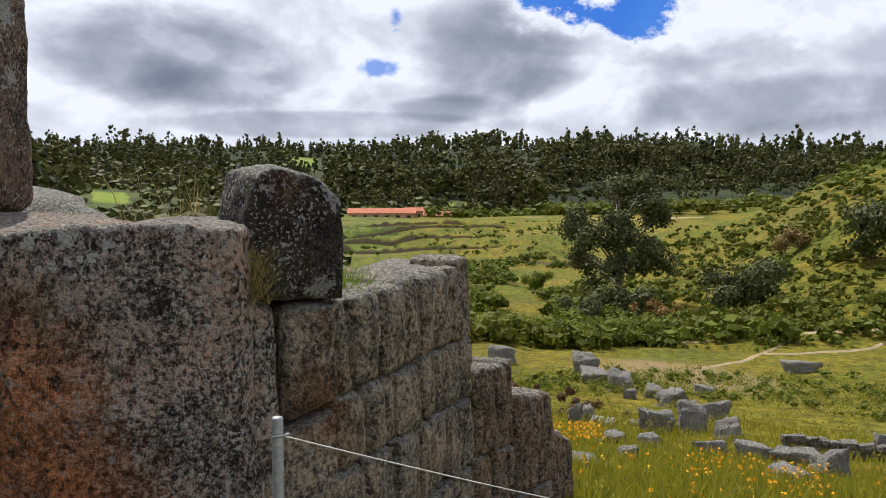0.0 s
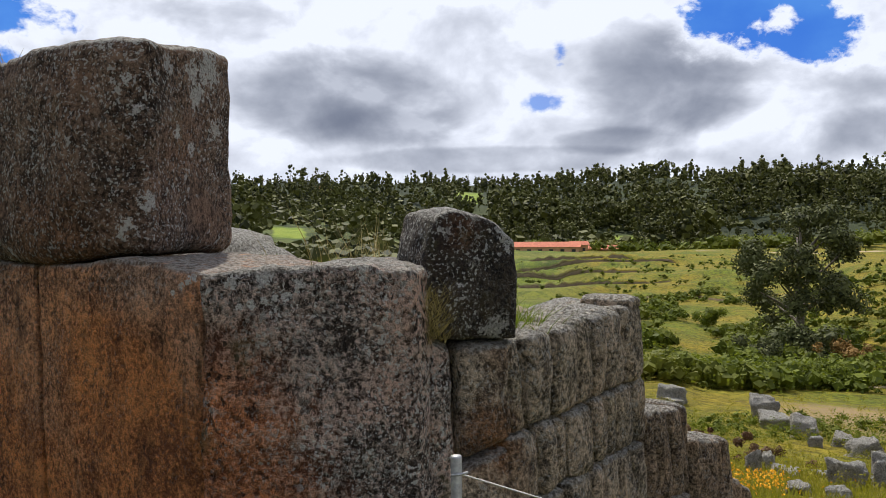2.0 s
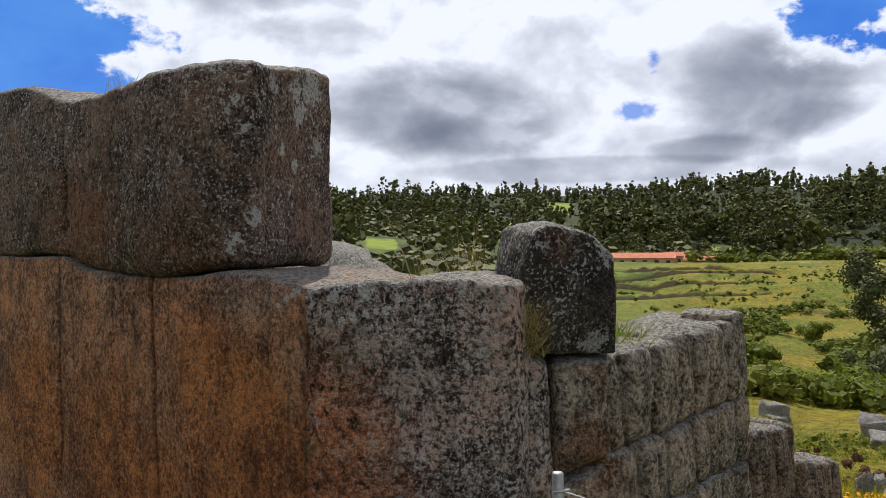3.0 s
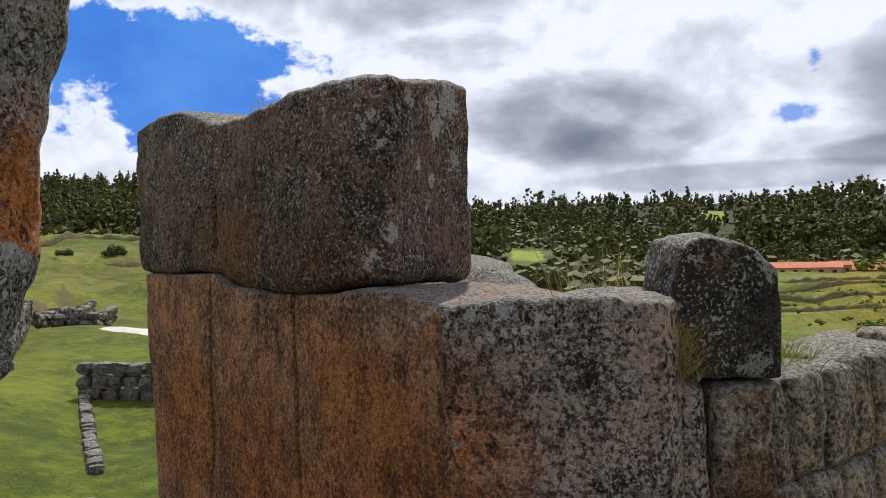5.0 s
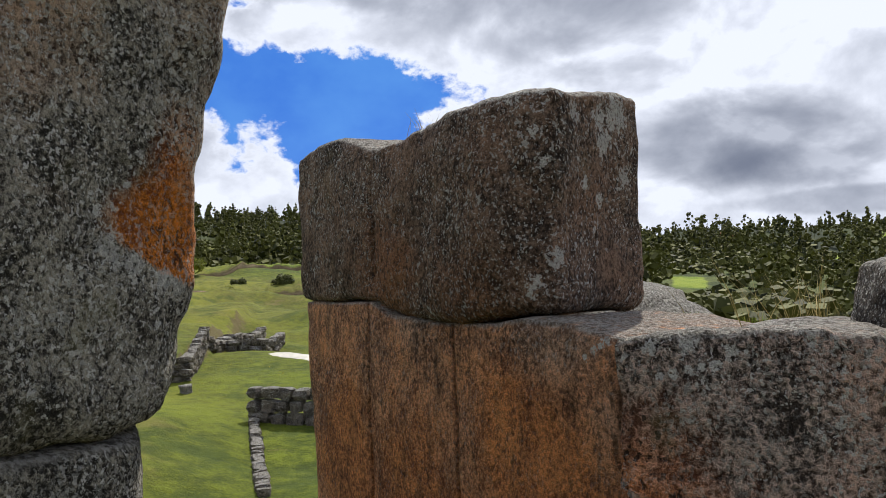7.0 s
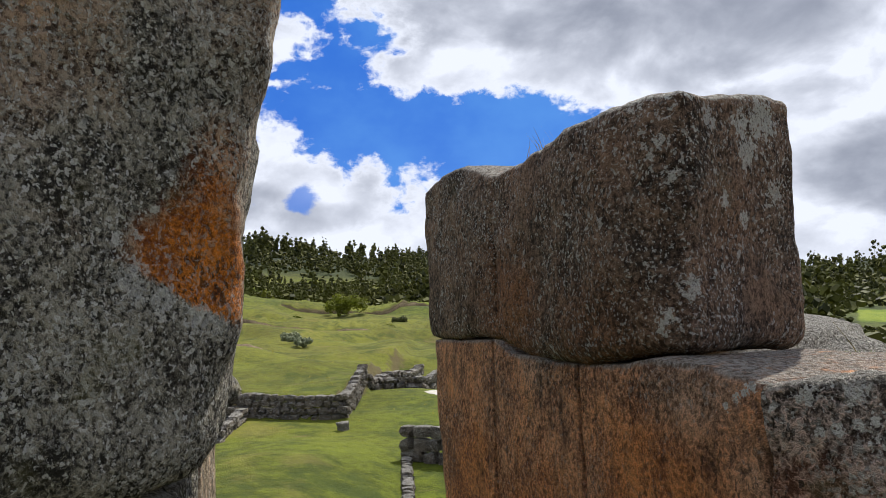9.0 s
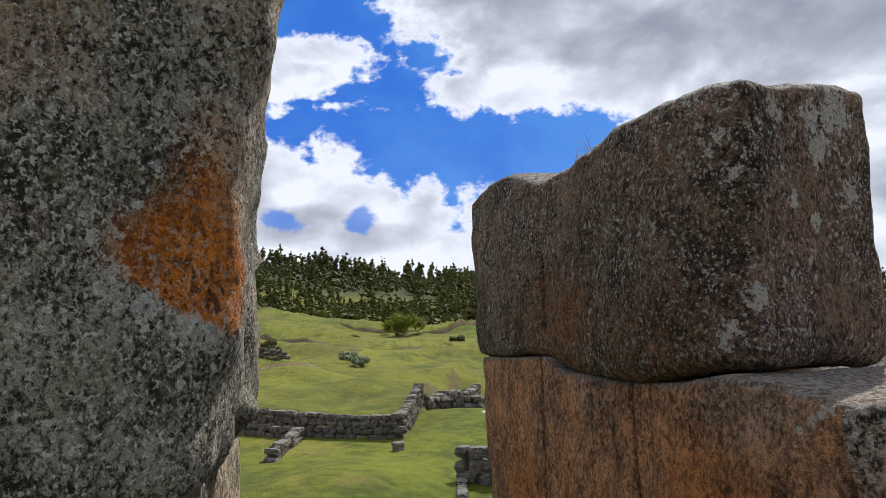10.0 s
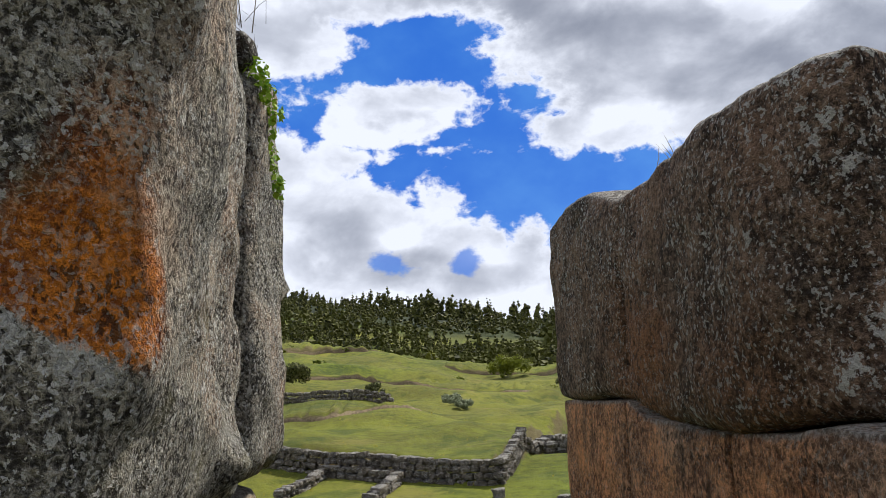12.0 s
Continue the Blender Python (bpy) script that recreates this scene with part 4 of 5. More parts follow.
def far_tree(rng, tall, quads, kind, leaf=0.042, heart=0.92):
    """Template of a distant tree, base at the origin."""
    if kind == "gum":                      # slender eucalyptus
        n = 5
        zs = np.linspace(0.24, 0.93, n) * tall
        c = np.column_stack([rng.normal(0, 0.055 * tall, n), rng.normal(0, 0.055 * tall, n), zs])
        r = tall * np.array([0.14, 0.18, 0.18, 0.15, 0.09]) * rng.uniform(0.8, 1.2, n)
        q = leaf_quads(rng, c, r, quads, leaf * tall, 1.1, 0.78)
    elif kind == "crown":                  # broad, ragged crown of several boughs on a bare stem
        n = int(rng.integers(5, 9))
        zs = rng.uniform(0.38, 0.92, n) * tall
        lean = rng.normal(0, 0.06 * tall)
        c = np.column_stack([lean * zs / tall + rng.normal(0, 0.12 * tall, n), rng.normal(0, 0.12 * tall, n), zs])
        r = tall * rng.uniform(0.10, 0.19, n) * np.where(zs > 0.75 * tall, 0.75, 1.0)
        q = leaf_quads(rng, c, r, quads, leaf * tall, 0.9, 0.78)
    elif kind == "pine":
        n = 6
        zs = np.linspace(0.16, 0.95, n) * tall
        c = np.column_stack([rng.normal(0, 0.02 * tall, n), rng.normal(0, 0.02 * tall, n), zs])
        r = tall * np.linspace(0.19, 0.04, n)
        q = leaf_quads(rng, c, r, quads, leaf * tall, 0.7, 0.9)
    else:                                  # low round scrub
        n = 4
        c = np.column_stack([rng.normal(0, 0.30 * tall, n), rng.normal(0, 0.30 * tall, n), rng.uniform(0.22, 0.58, n) * tall])
        q = leaf_quads(rng, c, tall * rng.uniform(0.28, 0.46, n), quads, 0.066 * tall, 0.85, heart)
    if kind != "scrub":
        w = 0.012 * tall
        stem = [[(-w, 0, -0.05 * tall), (w, 0, -0.05 * tall), (w * 0.5, 0, 0.8 * tall), (-w * 0.5, 0, 0.8 * tall)],
                [(0, -w, -0.05 * tall), (0, w, -0.05 * tall), (0, w * 0.5, 0.8 * tall), (0, -w * 0.5, 0.8 * tall)]]
        q = np.concatenate([q, np.array(stem)])
    return q


def scatter(name, label, category, mat, templates, spots, seed, kind="stuff"):
    """Many plants in one mesh. spots: (x, y, size factor)."""
    rng = np.random.default_rng(seed)
    out = []
    for x, y, f in spots:
        q = templates[rng.integers(len(templates))]
        a = rng.uniform(0, 2 * math.pi)
        m = np.array([[math.cos(a), -math.sin(a), 0], [math.sin(a), math.cos(a), 0], [0, 0, 1]])
        out.append(q @ m.T * f + np.array([x, y, height(x, y) - 0.05 * f]))
    ob = quads_object(name, np.concatenate(out), mat)
    return tagged(ob, label, category, kind=kind)


# open meadows among the trees: azimuths and distances
CLEARINGS = ((-8.6, -5.9, 560, 800), (-21.0, -18.2, 120, 185), (1.2, 4.6, 292, 345), (-12.5, -10.0, 330, 420))


def polar_spots(rng, count, az, r, size, keep=None):
    spots = []
    while len(spots) < count:
        a = rng.uniform(*az)
        d = math.exp(rng.uniform(math.log(r[0]), math.log(r[1])))
        if any(a0 < a < a1 and r0 < d < r1 for a0, a1, r0, r1 in CLEARINGS):
            continue
        x, y = by_sight(a, d)
        if keep is None or keep(a, d, x, y):
            spots.append((x, y, rng.uniform(*size)))
    return spots




def build_woods():
    rng = np.random.default_rng(5)
    pines = [far_tree(rng, 15.0, 60, "pine") for _ in range(2)]
    scrubs = [far_tree(rng, 3.0, 26, "scrub") for _ in range(6)]
    rounds = [far_tree(rng, 6.5, 46, "crown", 0.062) for _ in range(5)] + [far_tree(rng, 7.5, 48, "gum", 0.056) for _ in range(6)] + [far_tree(rng, 7.5, 46, "pine", 0.056) for _ in range(3)] + [far_tree(rng, 3.4, 26, "scrub") for _ in range(4)]
    crowns = [far_tree(rng, 15.0, 92, "crown", 0.050) for _ in range(8)] + [far_tree(rng, 16.0, 88, "gum", 0.047) for _ in range(7)] + [far_tree(rng, 9.0, 80, "crown", 0.056) for _ in range(5)]

    distant = [far_tree(rng, 15.0, 46, "crown", 0.066) for _ in range(7)] + [far_tree(rng, 16.0, 46, "gum", 0.060) for _ in range(6)]

    def uneven(spots, s=55.0):
        """Groves of tall trees beside groves of low ones."""
        return [(x, y, f * (1.0 + 0.75 * noise.noise(Vector((x / s, y / s, 1.5))))) for x, y, f in spots]

    clump = lambda s: (lambda a, d, x, y: noise.noise(Vector((x / s, y / s, 3))) > -0.25)
    scatter("eucalyptus_forest", "dense dark green eucalyptus forest on the hillside", "forest", FOREST, crowns,
            uneven(polar_spots(rng, 400, (-5.5, 9), (285, 420), (0.5, 1.0)) + polar_spots(rng, 130, (8, 36), (300, 410), (0.25, 0.6)) + polar_spots(rng, 700, (9, 36), (400, 620), (0.45, 0.95))), 11)
    scatter("upper_forest", "dark green forest on the upper hillside", "forest", FOREST, distant,
            uneven(polar_spots(rng, 1150, (-9, 36), (480, 980), (0.4, 1.05), clump(50))), 21)
    scatter("ridge_trees", "line of dark trees along the ridge", "forest", FOREST, distant + pines,
            uneven(polar_spots(rng, 520, (-30, 36), (800, 980), (0.35, 1.05), clump(40)), 40.0), 12)
    scatter("gateway_forest", "dark conifer forest on the hill beyond the meadow", "forest", FOREST, rounds,
            uneven(polar_spots(rng, 1900, (-76, -38), (195, 480), (0.40, 0.95), clump(60)) + polar_spots(rng, 1450, (-76, -28), (420, 950), (0.6, 1.5), clump(140))), 13)
    scatter("hill_scrub", "green scrub and small trees on the far slope", "shrubs", FOREST, scrubs,
            polar_spots(rng, 1000, (-36, -5), (55, 260), (0.25, 0.9)) + polar_spots(rng, 1500, (-36, -5), (220, 750), (0.5, 1.5), clump(45)) + polar_spots(rng, 700, (-80, -42), (170, 420), (0.5, 1.1), clump(30)) + polar_spots(rng, 420, (-6, 9), (282, 420), (1.0, 2.0)) + polar_spots(rng, 420, (9, 36), (380, 620), (1.0, 1.9)), 14)
    scatter("slope_trees", "scattered trees on the far slope", "trees", FOREST, distant,
            uneven(polar_spots(rng, 650, (-36, -7), (260, 900), (0.3, 0.75), clump(60)) + polar_spots(rng, 170, (-34, -6), (110, 280), (0.18, 0.5), clump(35))), 18)
    small = [far_tree(rng, 1.0, 68, "scrub", heart=0.62) for _ in range(8)]
    thick = lambda a, d, x, y: noise.noise(Vector((x / 9, y / 9, 7))) > 0.05
    scatter("valley_shrubs", "low green shrubs covering the valley floor", "shrubs", SHRUB, small,
            polar_spots(rng, 900, (1, 18), (32, 105), (0.4, 1.6), thick) + polar_spots(rng, 800, (14, 36), (40, 115), (0.35, 1.2)) + polar_spots(rng, 170, (17, 36), (40, 110), (0.7, 1.8), thick)
            + polar_spots(rng, 200, (8, 36), (16, 40), (0.15, 0.42), thick), 15)
    tiny = [far_tree(rng, 1.0, 34, "scrub", heart=0.0) for _ in range(8)]
    scatter("tussocks", "small tussocks and weeds all over the slope", "weeds", GRASS, tiny,
            polar_spots(rng, 2200, (1, 36), (13, 120), (0.14, 0.45)) + polar_spots(rng, 500, (-95, -42), (20, 120), (0.06, 0.2)), 19)
    scatter("weeds", "dark green weeds all over the slope", "weeds", SHRUB, tiny, polar_spots(rng, 1500, (1, 36), (12, 115), (0.15, 0.55), thick), 20)
    scatter("meadow_shrubs", "scattered small shrubs on the meadow", "shrubs", SHRUB, small,
            polar_spots(rng, 60, (-95, -42), (60, 150), (0.5, 1.3)) + polar_spots(rng, 160, (-8, 12), (95, 160), (0.5, 1.2)), 16)
    scatter("meadow_hedge", "brown-green hedge of bushes beyond the meadow", "hedge", SHRUB, small,
            polar_spots(rng, 330, (9, 24), (228, 310), (3.0, 5.5)) + polar_spots(rng, 120, (-4, 10), (255, 290), (2.5, 4.5)), 17)


def big_tree(name, label, x, y, tall, spread_m, seed, leaves, mat, size):
    rng = np.random.default_rng(seed)
    z = height(x, y)
    root = empty(name, x, y, z)
    points = [(0, 0, -0.3), (0.1, 0, tall * 0.25), (-0.05, 0.1, tall * 0.5), (0.1, 0, tall * 0.72), (0, 0, tall * 0.9)]
    v, f = limb_tube(points, [tall * k for k in (0.034, 0.026, 0.019, 0.011, 0.004)], 8)
    mesh_object("trunk", v, f, BARK, root)
    centres, radii = [], []
    for k in range(15):
        a, t = rng.uniform(0, 2 * math.pi), rng.uniform(0.26, 0.8)
        reach = spread_m * rng.uniform(0.3, 0.52)
        tip = (reach * math.cos(a), reach * math.sin(a), tall * min(0.97, t + rng.uniform(0.0, 0.18)))
        base = (0, 0, tall * t * 0.8)
        mid = tuple((p + q) / 2 + rng.normal(0, 0.12) for p, q in zip(base, tip))
        v, f = limb_tube([base, mid, tip], [tall * 0.012, tall * 0.008, tall * 0.003], 5)
        mesh_object("limb", v, f, BARK, root)
        for _ in range(3):
            centres.append(tuple(p + rng.normal(0, spread_m * 0.07) for p in tip))
            radii.append(spread_m * rng.uniform(0.09, 0.19))
    centres.append((0, 0, tall * 0.9))
    radii.append(spread_m * 0.2)
    quads_object("crown", leaf_quads(rng, centres, radii, leaves, size, 0.9, 0.5), mat, root)
    return tagged(root, label, "tree")


def bush(name, label, x, y, w, tall, seed, mat=SHRUB, leaves=1400, size=0.09, z=None, category="bush"):
    rng = np.random.default_rng(seed)
    n = 12
    c = np.column_stack([rng.normal(0, 0.24 * w, n), rng.normal(0, 0.24 * w, n), rng.uniform(0.2, 0.72, n) * tall])
    ob = quads_object(name, leaf_quads(rng, c, tall * rng.uniform(0.2, 0.36, n), leaves, size, 0.9, 0.5), mat)
    ob.matrix_world = pose(x, y, height(x, y) if z is None else z)
    return tagged(ob, label, category)


build_woods()
big_tree("tree", "tall dark green tree standing alone in the valley", *by_sight(14.3, 58), 9.6, 6.4, 3, 13000, TREE, 0.12)
for az, d, w, tall, mat, text in ((22.6, 52, 5.2, 3.6, TREE, "large dark rounded bush on the slope"), (30.2, 56, 4.0, 4.2, TREE, "dark bush at the edge of the slope"),
                                  (12.0, 50, 2.4, 1.7, TREE, "dark green bush under the tree"), (14.8, 52, 3.6, 2.6, TREE, "dark bush below the lone tree"),
                                  (15.0, 40, 2.0, 1.4, SHRUB, "bright green bush beside the path"), (25.3, 66, 2.6, 2.0, AUTUMN, "russet bush on the hillside"),
                                  (17.0, 50, 2.2, 1.6, AUTUMN, "rusty orange bush near the tree"), (8.7, 70, 2.4, 1.8, SHRUB, "round green bush in the valley"),
                                  (12.4, 38, 1.8, 1.2, SHRUB, "low green bush on the valley floor"), (-67.7, 54.5, 2.2, 1.5, TREE, "dark bush on the meadow"), (-62.4, 51, 1.3, 0.75, TREE, "small dark bush on the meadow terrace"),
                                  (-54.2, 86, 4.0, 2.6, SHRUB, "rounded green bush at the edge of the wood"), (-50.0, 72, 1.2, 1.0, TREE, "small dark bush on the meadow"),
                                  (-47.0, 68, 1.8, 1.3, TREE, "dark bush at the edge of the meadow"), (-57.5, 46, 1.5, 0.7, PALE_LEAF, "pale grey-green low shrubs on the meadow"),
                                  (-56.2, 44, 1.3, 0.6, PALE_LEAF, "pale grey-green low shrubs on the meadow")):
    bush("bush", text, *by_sight(az, d), w, tall, abs(int(az * 10 + d)), mat, 2600, 0.032 * tall + 0.03)

bush("creeping_plant", "low reddish brown plants on the slope", 3.3, 16.2, 1.9, 0.42, 77, AUTUMN_DARK, 1600, 0.035, category="plants")
bush("creeping_plant", "low reddish brown plants on the slope", 2.4, 17.6, 1.7, 0.34, 78, AUTUMN_DARK, 1400, 0.035, category="plants")

# ---------- boulders below the wall ----------
BLOCKS = ((2.87, 26.1, .92, .5), (2.95, 25.7, .5, .16), (5.1, 23.8, .68, .68), (5.1, 22.3, .85, .38), (5.3, 20.4, .66, .5), (5.1, 18.9, .3, .24),
          (5.8, 19.2, .52, .28), (5.8, 17.8, .7, .4), (4.06, 13.2, .55, .4), (4.6, 13.3, .44, .52), (5.5, 14.7, .56, .42), (4.9, 12.4, .46, .32), (2.9, 11.6, .36, .15),
          (2.6, 9.8, .32, .15), (1.76, 8.6, .42, .13), (3.3, 11.3, .34, .18), (4.1, 11.0, .44, .18), (4.6, 10.8, .44, .22), (4.9, 10.2, .52, .27))
MORE = ((5.0, 9.5, .52, .34), (4.0, 8.5, .4, .17), (2.8, 14.0, .28, .38), (3.25, 15.1, .28, .28), (7.3, 19.9, .48, .32), (4.1, 14.1, .6, .14), (3.4, 14.3, .5, .14),
        (13.9, 28.5, 1.25, .42), (6.9, 11.7, .32, .4), (-16.0, 11.9, .24, .2))
for k, (x, y, w, tall) in enumerate(BLOCKS + MORE):
    deep = w * (0.75 + 0.25 * math.sin(k * 2.3))
    rock("boulder", "pale grey angular fallen stone block in the grass", x, y + deep * 0.4, w * 0.86, deep * 0.86, tall * 1.2, (k * 37) % 44 - 22, 60 + k,
         sharp=0.12, sink=0.24, group="fallen blocks", res=9)


# ---------- low terrace walls ----------
def rubble_mesh(seed):
    rng = random.Random(seed)
    v, faces = box_grid(2, 2, 2)
    h = np.array([0.5, 0.5, 0.5])
    verts = []
    for q in v:
        p = Vector(q * h)
        p = p * (0.56 / max(0.56, p.length) * 0.7 + 0.3)
        verts.append(p * (1.04 + 0.22 * noise.noise(Vector(q) * 1.7 + Vector((seed, 0, 0)))))
    me = bpy.data.meshes.new("stone")
    me.from_pydata([tuple(p) for p in verts], [], faces)
    me.materials.append(RUBBLE)
    return me


RUBBLE = stone_material("terrace_stone", (0.060, 0.049, 0.038), (0.30, 0.248, 0.190), lichen=0.5, patches=0.3, pits=0.5)
RUBBLE_SHAPES = [rubble_mesh(k) for k in range(6)]


def low_wall(label, a, b, tall, stone_w, seed, base=None, rows=None):
    """A dry-stone terrace wall from a to b; each stone a piece."""
    rng = random.Random(seed)
    length = math.dist(a, b)
    root = empty("terrace_wall", *a, 0)
    turn = math.degrees(math.atan2(b[1] - a[1], b[0] - a[0]))
    rows = rows or max(2, round(tall / (stone_w * 0.62)))
    made = 0
    for k in range(rows):
        s = rng.uniform(-0.2, 0) * stone_w
        while s < length:
            w = stone_w * rng.uniform(0.6, 1.35)
            f = (s + w / 2) / length
            x, y = a[0] + (b[0] - a[0]) * f, a[1] + (b[1] - a[1]) * f
            z = (height(x, y) if base is None else base) + tall * (k + 0.5) / rows
            ob = new("stone", RUBBLE_SHAPES[rng.randrange(6)])
            ob.parent = root
            m = pose(x - a[0], y - a[1], z - 0.05 + rng.uniform(-0.04, 0.04) * stone_w * 2, rng.uniform(-8, 8), rng.uniform(-11, 11), turn + rng.uniform(-12, 12))
            ob.matrix_basis = m @ Matrix.Diagonal((w * rng.uniform(0.92, 1.04), stone_w * rng.uniform(0.85, 1.25), tall / rows * rng.uniform(0.92, 1.12), 1))
            s += w
            made += 1
    return tagged(root, label, "stone wall", "terrace walls")


low_wall("long low dry-stone terrace wall across the meadow", (-28.5, 6.5), (-17.35, 12.85), 0.66, 0.27, 71)
low_wall("dry-stone return wall running up the meadow", (-17.35, 12.95), (-21.0, 16.4), 0.60, 0.27, 72)
low_wall("low ruined wall footing in the grass", (-19.3, 8.2), (-21.55, 10.3), 0.30, 0.3, 73)
low_wall("low ruined wall footing in the grass", (-21.55, 10.3), (-19.25, 11.2), 0.34, 0.3, 74)
low_wall("low ruined wall footing in the grass", (-19.25, 11.2), (-16.9, 9.3), 0.30, 0.3, 82)
low_wall("ruined dry-stone wall on the upper terrace", (-21.0, 16.5), (-23.3, 20.0), 0.45, 0.38, 75)
low_wall("ruined dry-stone wall on the upper terrace", (-23.3, 20.0), (-26.5, 23.5), 0.45, 0.4, 83)
low_wall("curved dry-stone wall beyond the return", (-21.2, 17.4), (-20.8, 18.4), 0.42, 0.36, 80)
low_wall("curved dry-stone wall beyond the return", (-20.8, 18.4), (-22.6, 20.9), 0.45, 0.36, 84)
low_wall("short retaining wall cut into the bank", (-12.6, 11.0), (-10.4, 11.8), 0.72, 0.34, 76)
low_wall("low crumbling wall along the bank", (-12.5, 10.9), (-8.5, 7.6), 0.16, 0.2, 77, rows=1)
low_wall("low wall at the foot of the slope", (-8.3, 5.72), (-7.1, 6.1), 0.24, 0.26, 78)
low_wall("distant dry-stone wall on the meadow", (-40.5, 13.0), (-36.0, 19.9), 0.55, 0.34, 79)
low_wall("low stone wall on the slope below the blocks", by_sight(25.0, 13.0), by_sight(33.0, 13.6), 0.30, 0.2, 81)


# ---------- dirt paths ----------
def path_strip(label, points, width, seed, mat=DIRT):
    rng = random.Random(seed)
    verts, faces = [], []
    fine = []
    for (x0, y0), (x1, y1) in zip(points, points[1:]):
        n = max(2, int(math.dist((x0, y0), (x1, y1)) / 0.6))
        fine += [(x0 + (x1 - x0) * i / n, y0 + (y1 - y0) * i / n) for i in range(n)]
    for i, (x, y) in enumerate(fine):
        a, b = fine[max(0, i - 1)], fine[min(len(fine) - 1, i + 1)]
        d = Vector((b[0] - a[0], b[1] - a[1], 0)).normalized()
        w = width * (0.75 + 0.5 * noise.noise(Vector((x * 0.6, y * 0.6, seed))))
        for k in (-1, -0.33, 0.33, 1):
            px, py = x - d.y * w * k, y + d.x * w * k
            verts.append((px, py, height(px, py) + (0.05 if abs(k) < 1 else -0.03)))
        if i:
            for k in range(3):
                q = i * 4 + k
                faces.append((q - 4, q - 3, q + 1, q))
    tagged(mesh_object("dirt_path", verts, faces, mat), label, "path", kind="structure")


path_strip("pale dirt path along the foot of the hill", [(11.9, 38.9), (14.7, 39.6), (17.8, 38.8), (19.6, 37.5), (21.7, 36.8), (25.0, 37.0)], 0.30, 1)
path_strip("pale dirt path crossing the slope", [(10.4, 29.2), (12.5, 31.3), (14.8, 34.1), (16.3, 33.5), (18.1, 33.6), (20.6, 35.1), (24.0, 35.5)], 0.26, 2)
path_strip("faint dirt path joining two paths", [(14.8, 34.1), (16.8, 36.8), (18.4, 38.4)], 0.2, 4)
path_strip("pale gravel path on the meadow", [(-19.3, 18.0), (-17.9, 17.6), (-15.6, 17.4), (-13.0, 18.0)], 1.2, 5, GRAVEL)
path_strip("pale dirt track beyond the meadow", [by_sight(8, 215), by_sight(13, 218), by_sight(20, 222)], 1.6, 3)


# ---------- earth banks of the far terraces ----------
def bank(label, az0, az1, dist, wave, tall, seed):
    rng = random.Random(seed)
    verts, faces = [], []
    n = 90
    for i in range(n + 1):
        f = i / n
        a = az0 + (az1 - az0) * f
        d = dist * (1 + wave * math.sin(f * 5 + seed) + 0.3 * wave * math.sin(f * 17 + seed))
        h = tall * math.sin(math.pi * f) ** 0.4 * (0.7 + 0.5 * noise.noise(Vector((a * 2.1, seed, 0))))
        for k, (push, lift) in enumerate(((0, -0.3), (0.1, 0.55), (0.5, 1.0), (3.5, 0.9), (9.0, -0.3))):
            x, y = by_sight(a, d + push * (1 + 0.3 * rng.random()))
            verts.append((x, y, height(x, y) + h * lift))
        if i:
            for k in range(4):
                q = i * 5 + k
                faces.append((q - 5, q - 4, q + 1, q))
    ob = mesh_object("terrace_bank", verts, faces, GROUND)
    ob.data.materials.append(EARTH)
    ob.data.polygons.foreach_set("material_index", [1 if k % 4 < 1 else 0 for k in range(len(faces))])
    tagged(ob, label, "bank", kind="structure")


for k, (a0, a1, d, wave, tall) in enumerate(((-8, 6.5, 112, .03, .8), (-6, 5, 128, .03, 1.0), (-9, 7.5, 146, .02, 1.0), (-5, 9, 176, .02, 1.1), (3, 14, 99, .03, .6))):
    bank("low earth bank of an old terrace on the meadow", a0, a1, d, wave, tall, k + 3)
for k, (a0, a1, d, wave, tall) in enumerate(((-74, -52, 58, .04, .5), (-60, -44, 66, .03, .6), (-72, -58, 33, .03, .3), (-58, -43, 92, .03, .8), (-74, -60, 98, .03, .9))):
    bank("grassy earth bank across the upper meadow", a0, a1, d, wave, tall, k + 13)


# ---------- buildings ----------
def house(label, x, y, w, d, tall, turn, seed, windows=4, sunk=1.3):
    root = empty("house", x, y, height(x, y))
    root.matrix_world = pose(x, y, height(x, y) - sunk, 0, 0, turn)
    bm = bmesh.new()
    bmesh.ops.create_cube(bm, size=1, matrix=Matrix.Translation((0, 0, tall / 2 - 0.3)) @ Matrix.Diagonal((w, d, tall + 0.6, 1)))
    part("wall", bm, PLASTER, root)
    bm = bmesh.new()
    o, ridge = 0.5, d * 0.22
    pts = [(-w / 2 - o, -d / 2 - o, tall), (w / 2 + o, -d / 2 - o, tall), (w / 2 + o, d / 2 + o, tall), (-w / 2 - o, d / 2 + o, tall),
           (-w / 2 - o, 0, tall + ridge), (w / 2 + o, 0, tall + ridge)]
    vs = [bm.verts.new(p) for p in pts]
    for f in ((0, 1, 5, 4), (2, 3, 4, 5), (0, 4, 3), (1, 2, 5), (3, 2, 1, 0)):
        bm.faces.new([vs[i] for i in f])
    part("roof", bm, ROOF, root, "red tiled roof")
    for k in range(windows):
        bm = bmesh.new()
        bmesh.ops.create_cube(bm, size=1, matrix=Matrix.Translation((-w / 2 + w * (k + 0.5) / windows, -d / 2 - 0.02, tall * 0.5)) @ Matrix.Diagonal((w / windows * 0.35, 0.08, tall * 0.4, 1)))
        part("window", bm, GLASS_DARK, root)
    return tagged(root, label, "house")


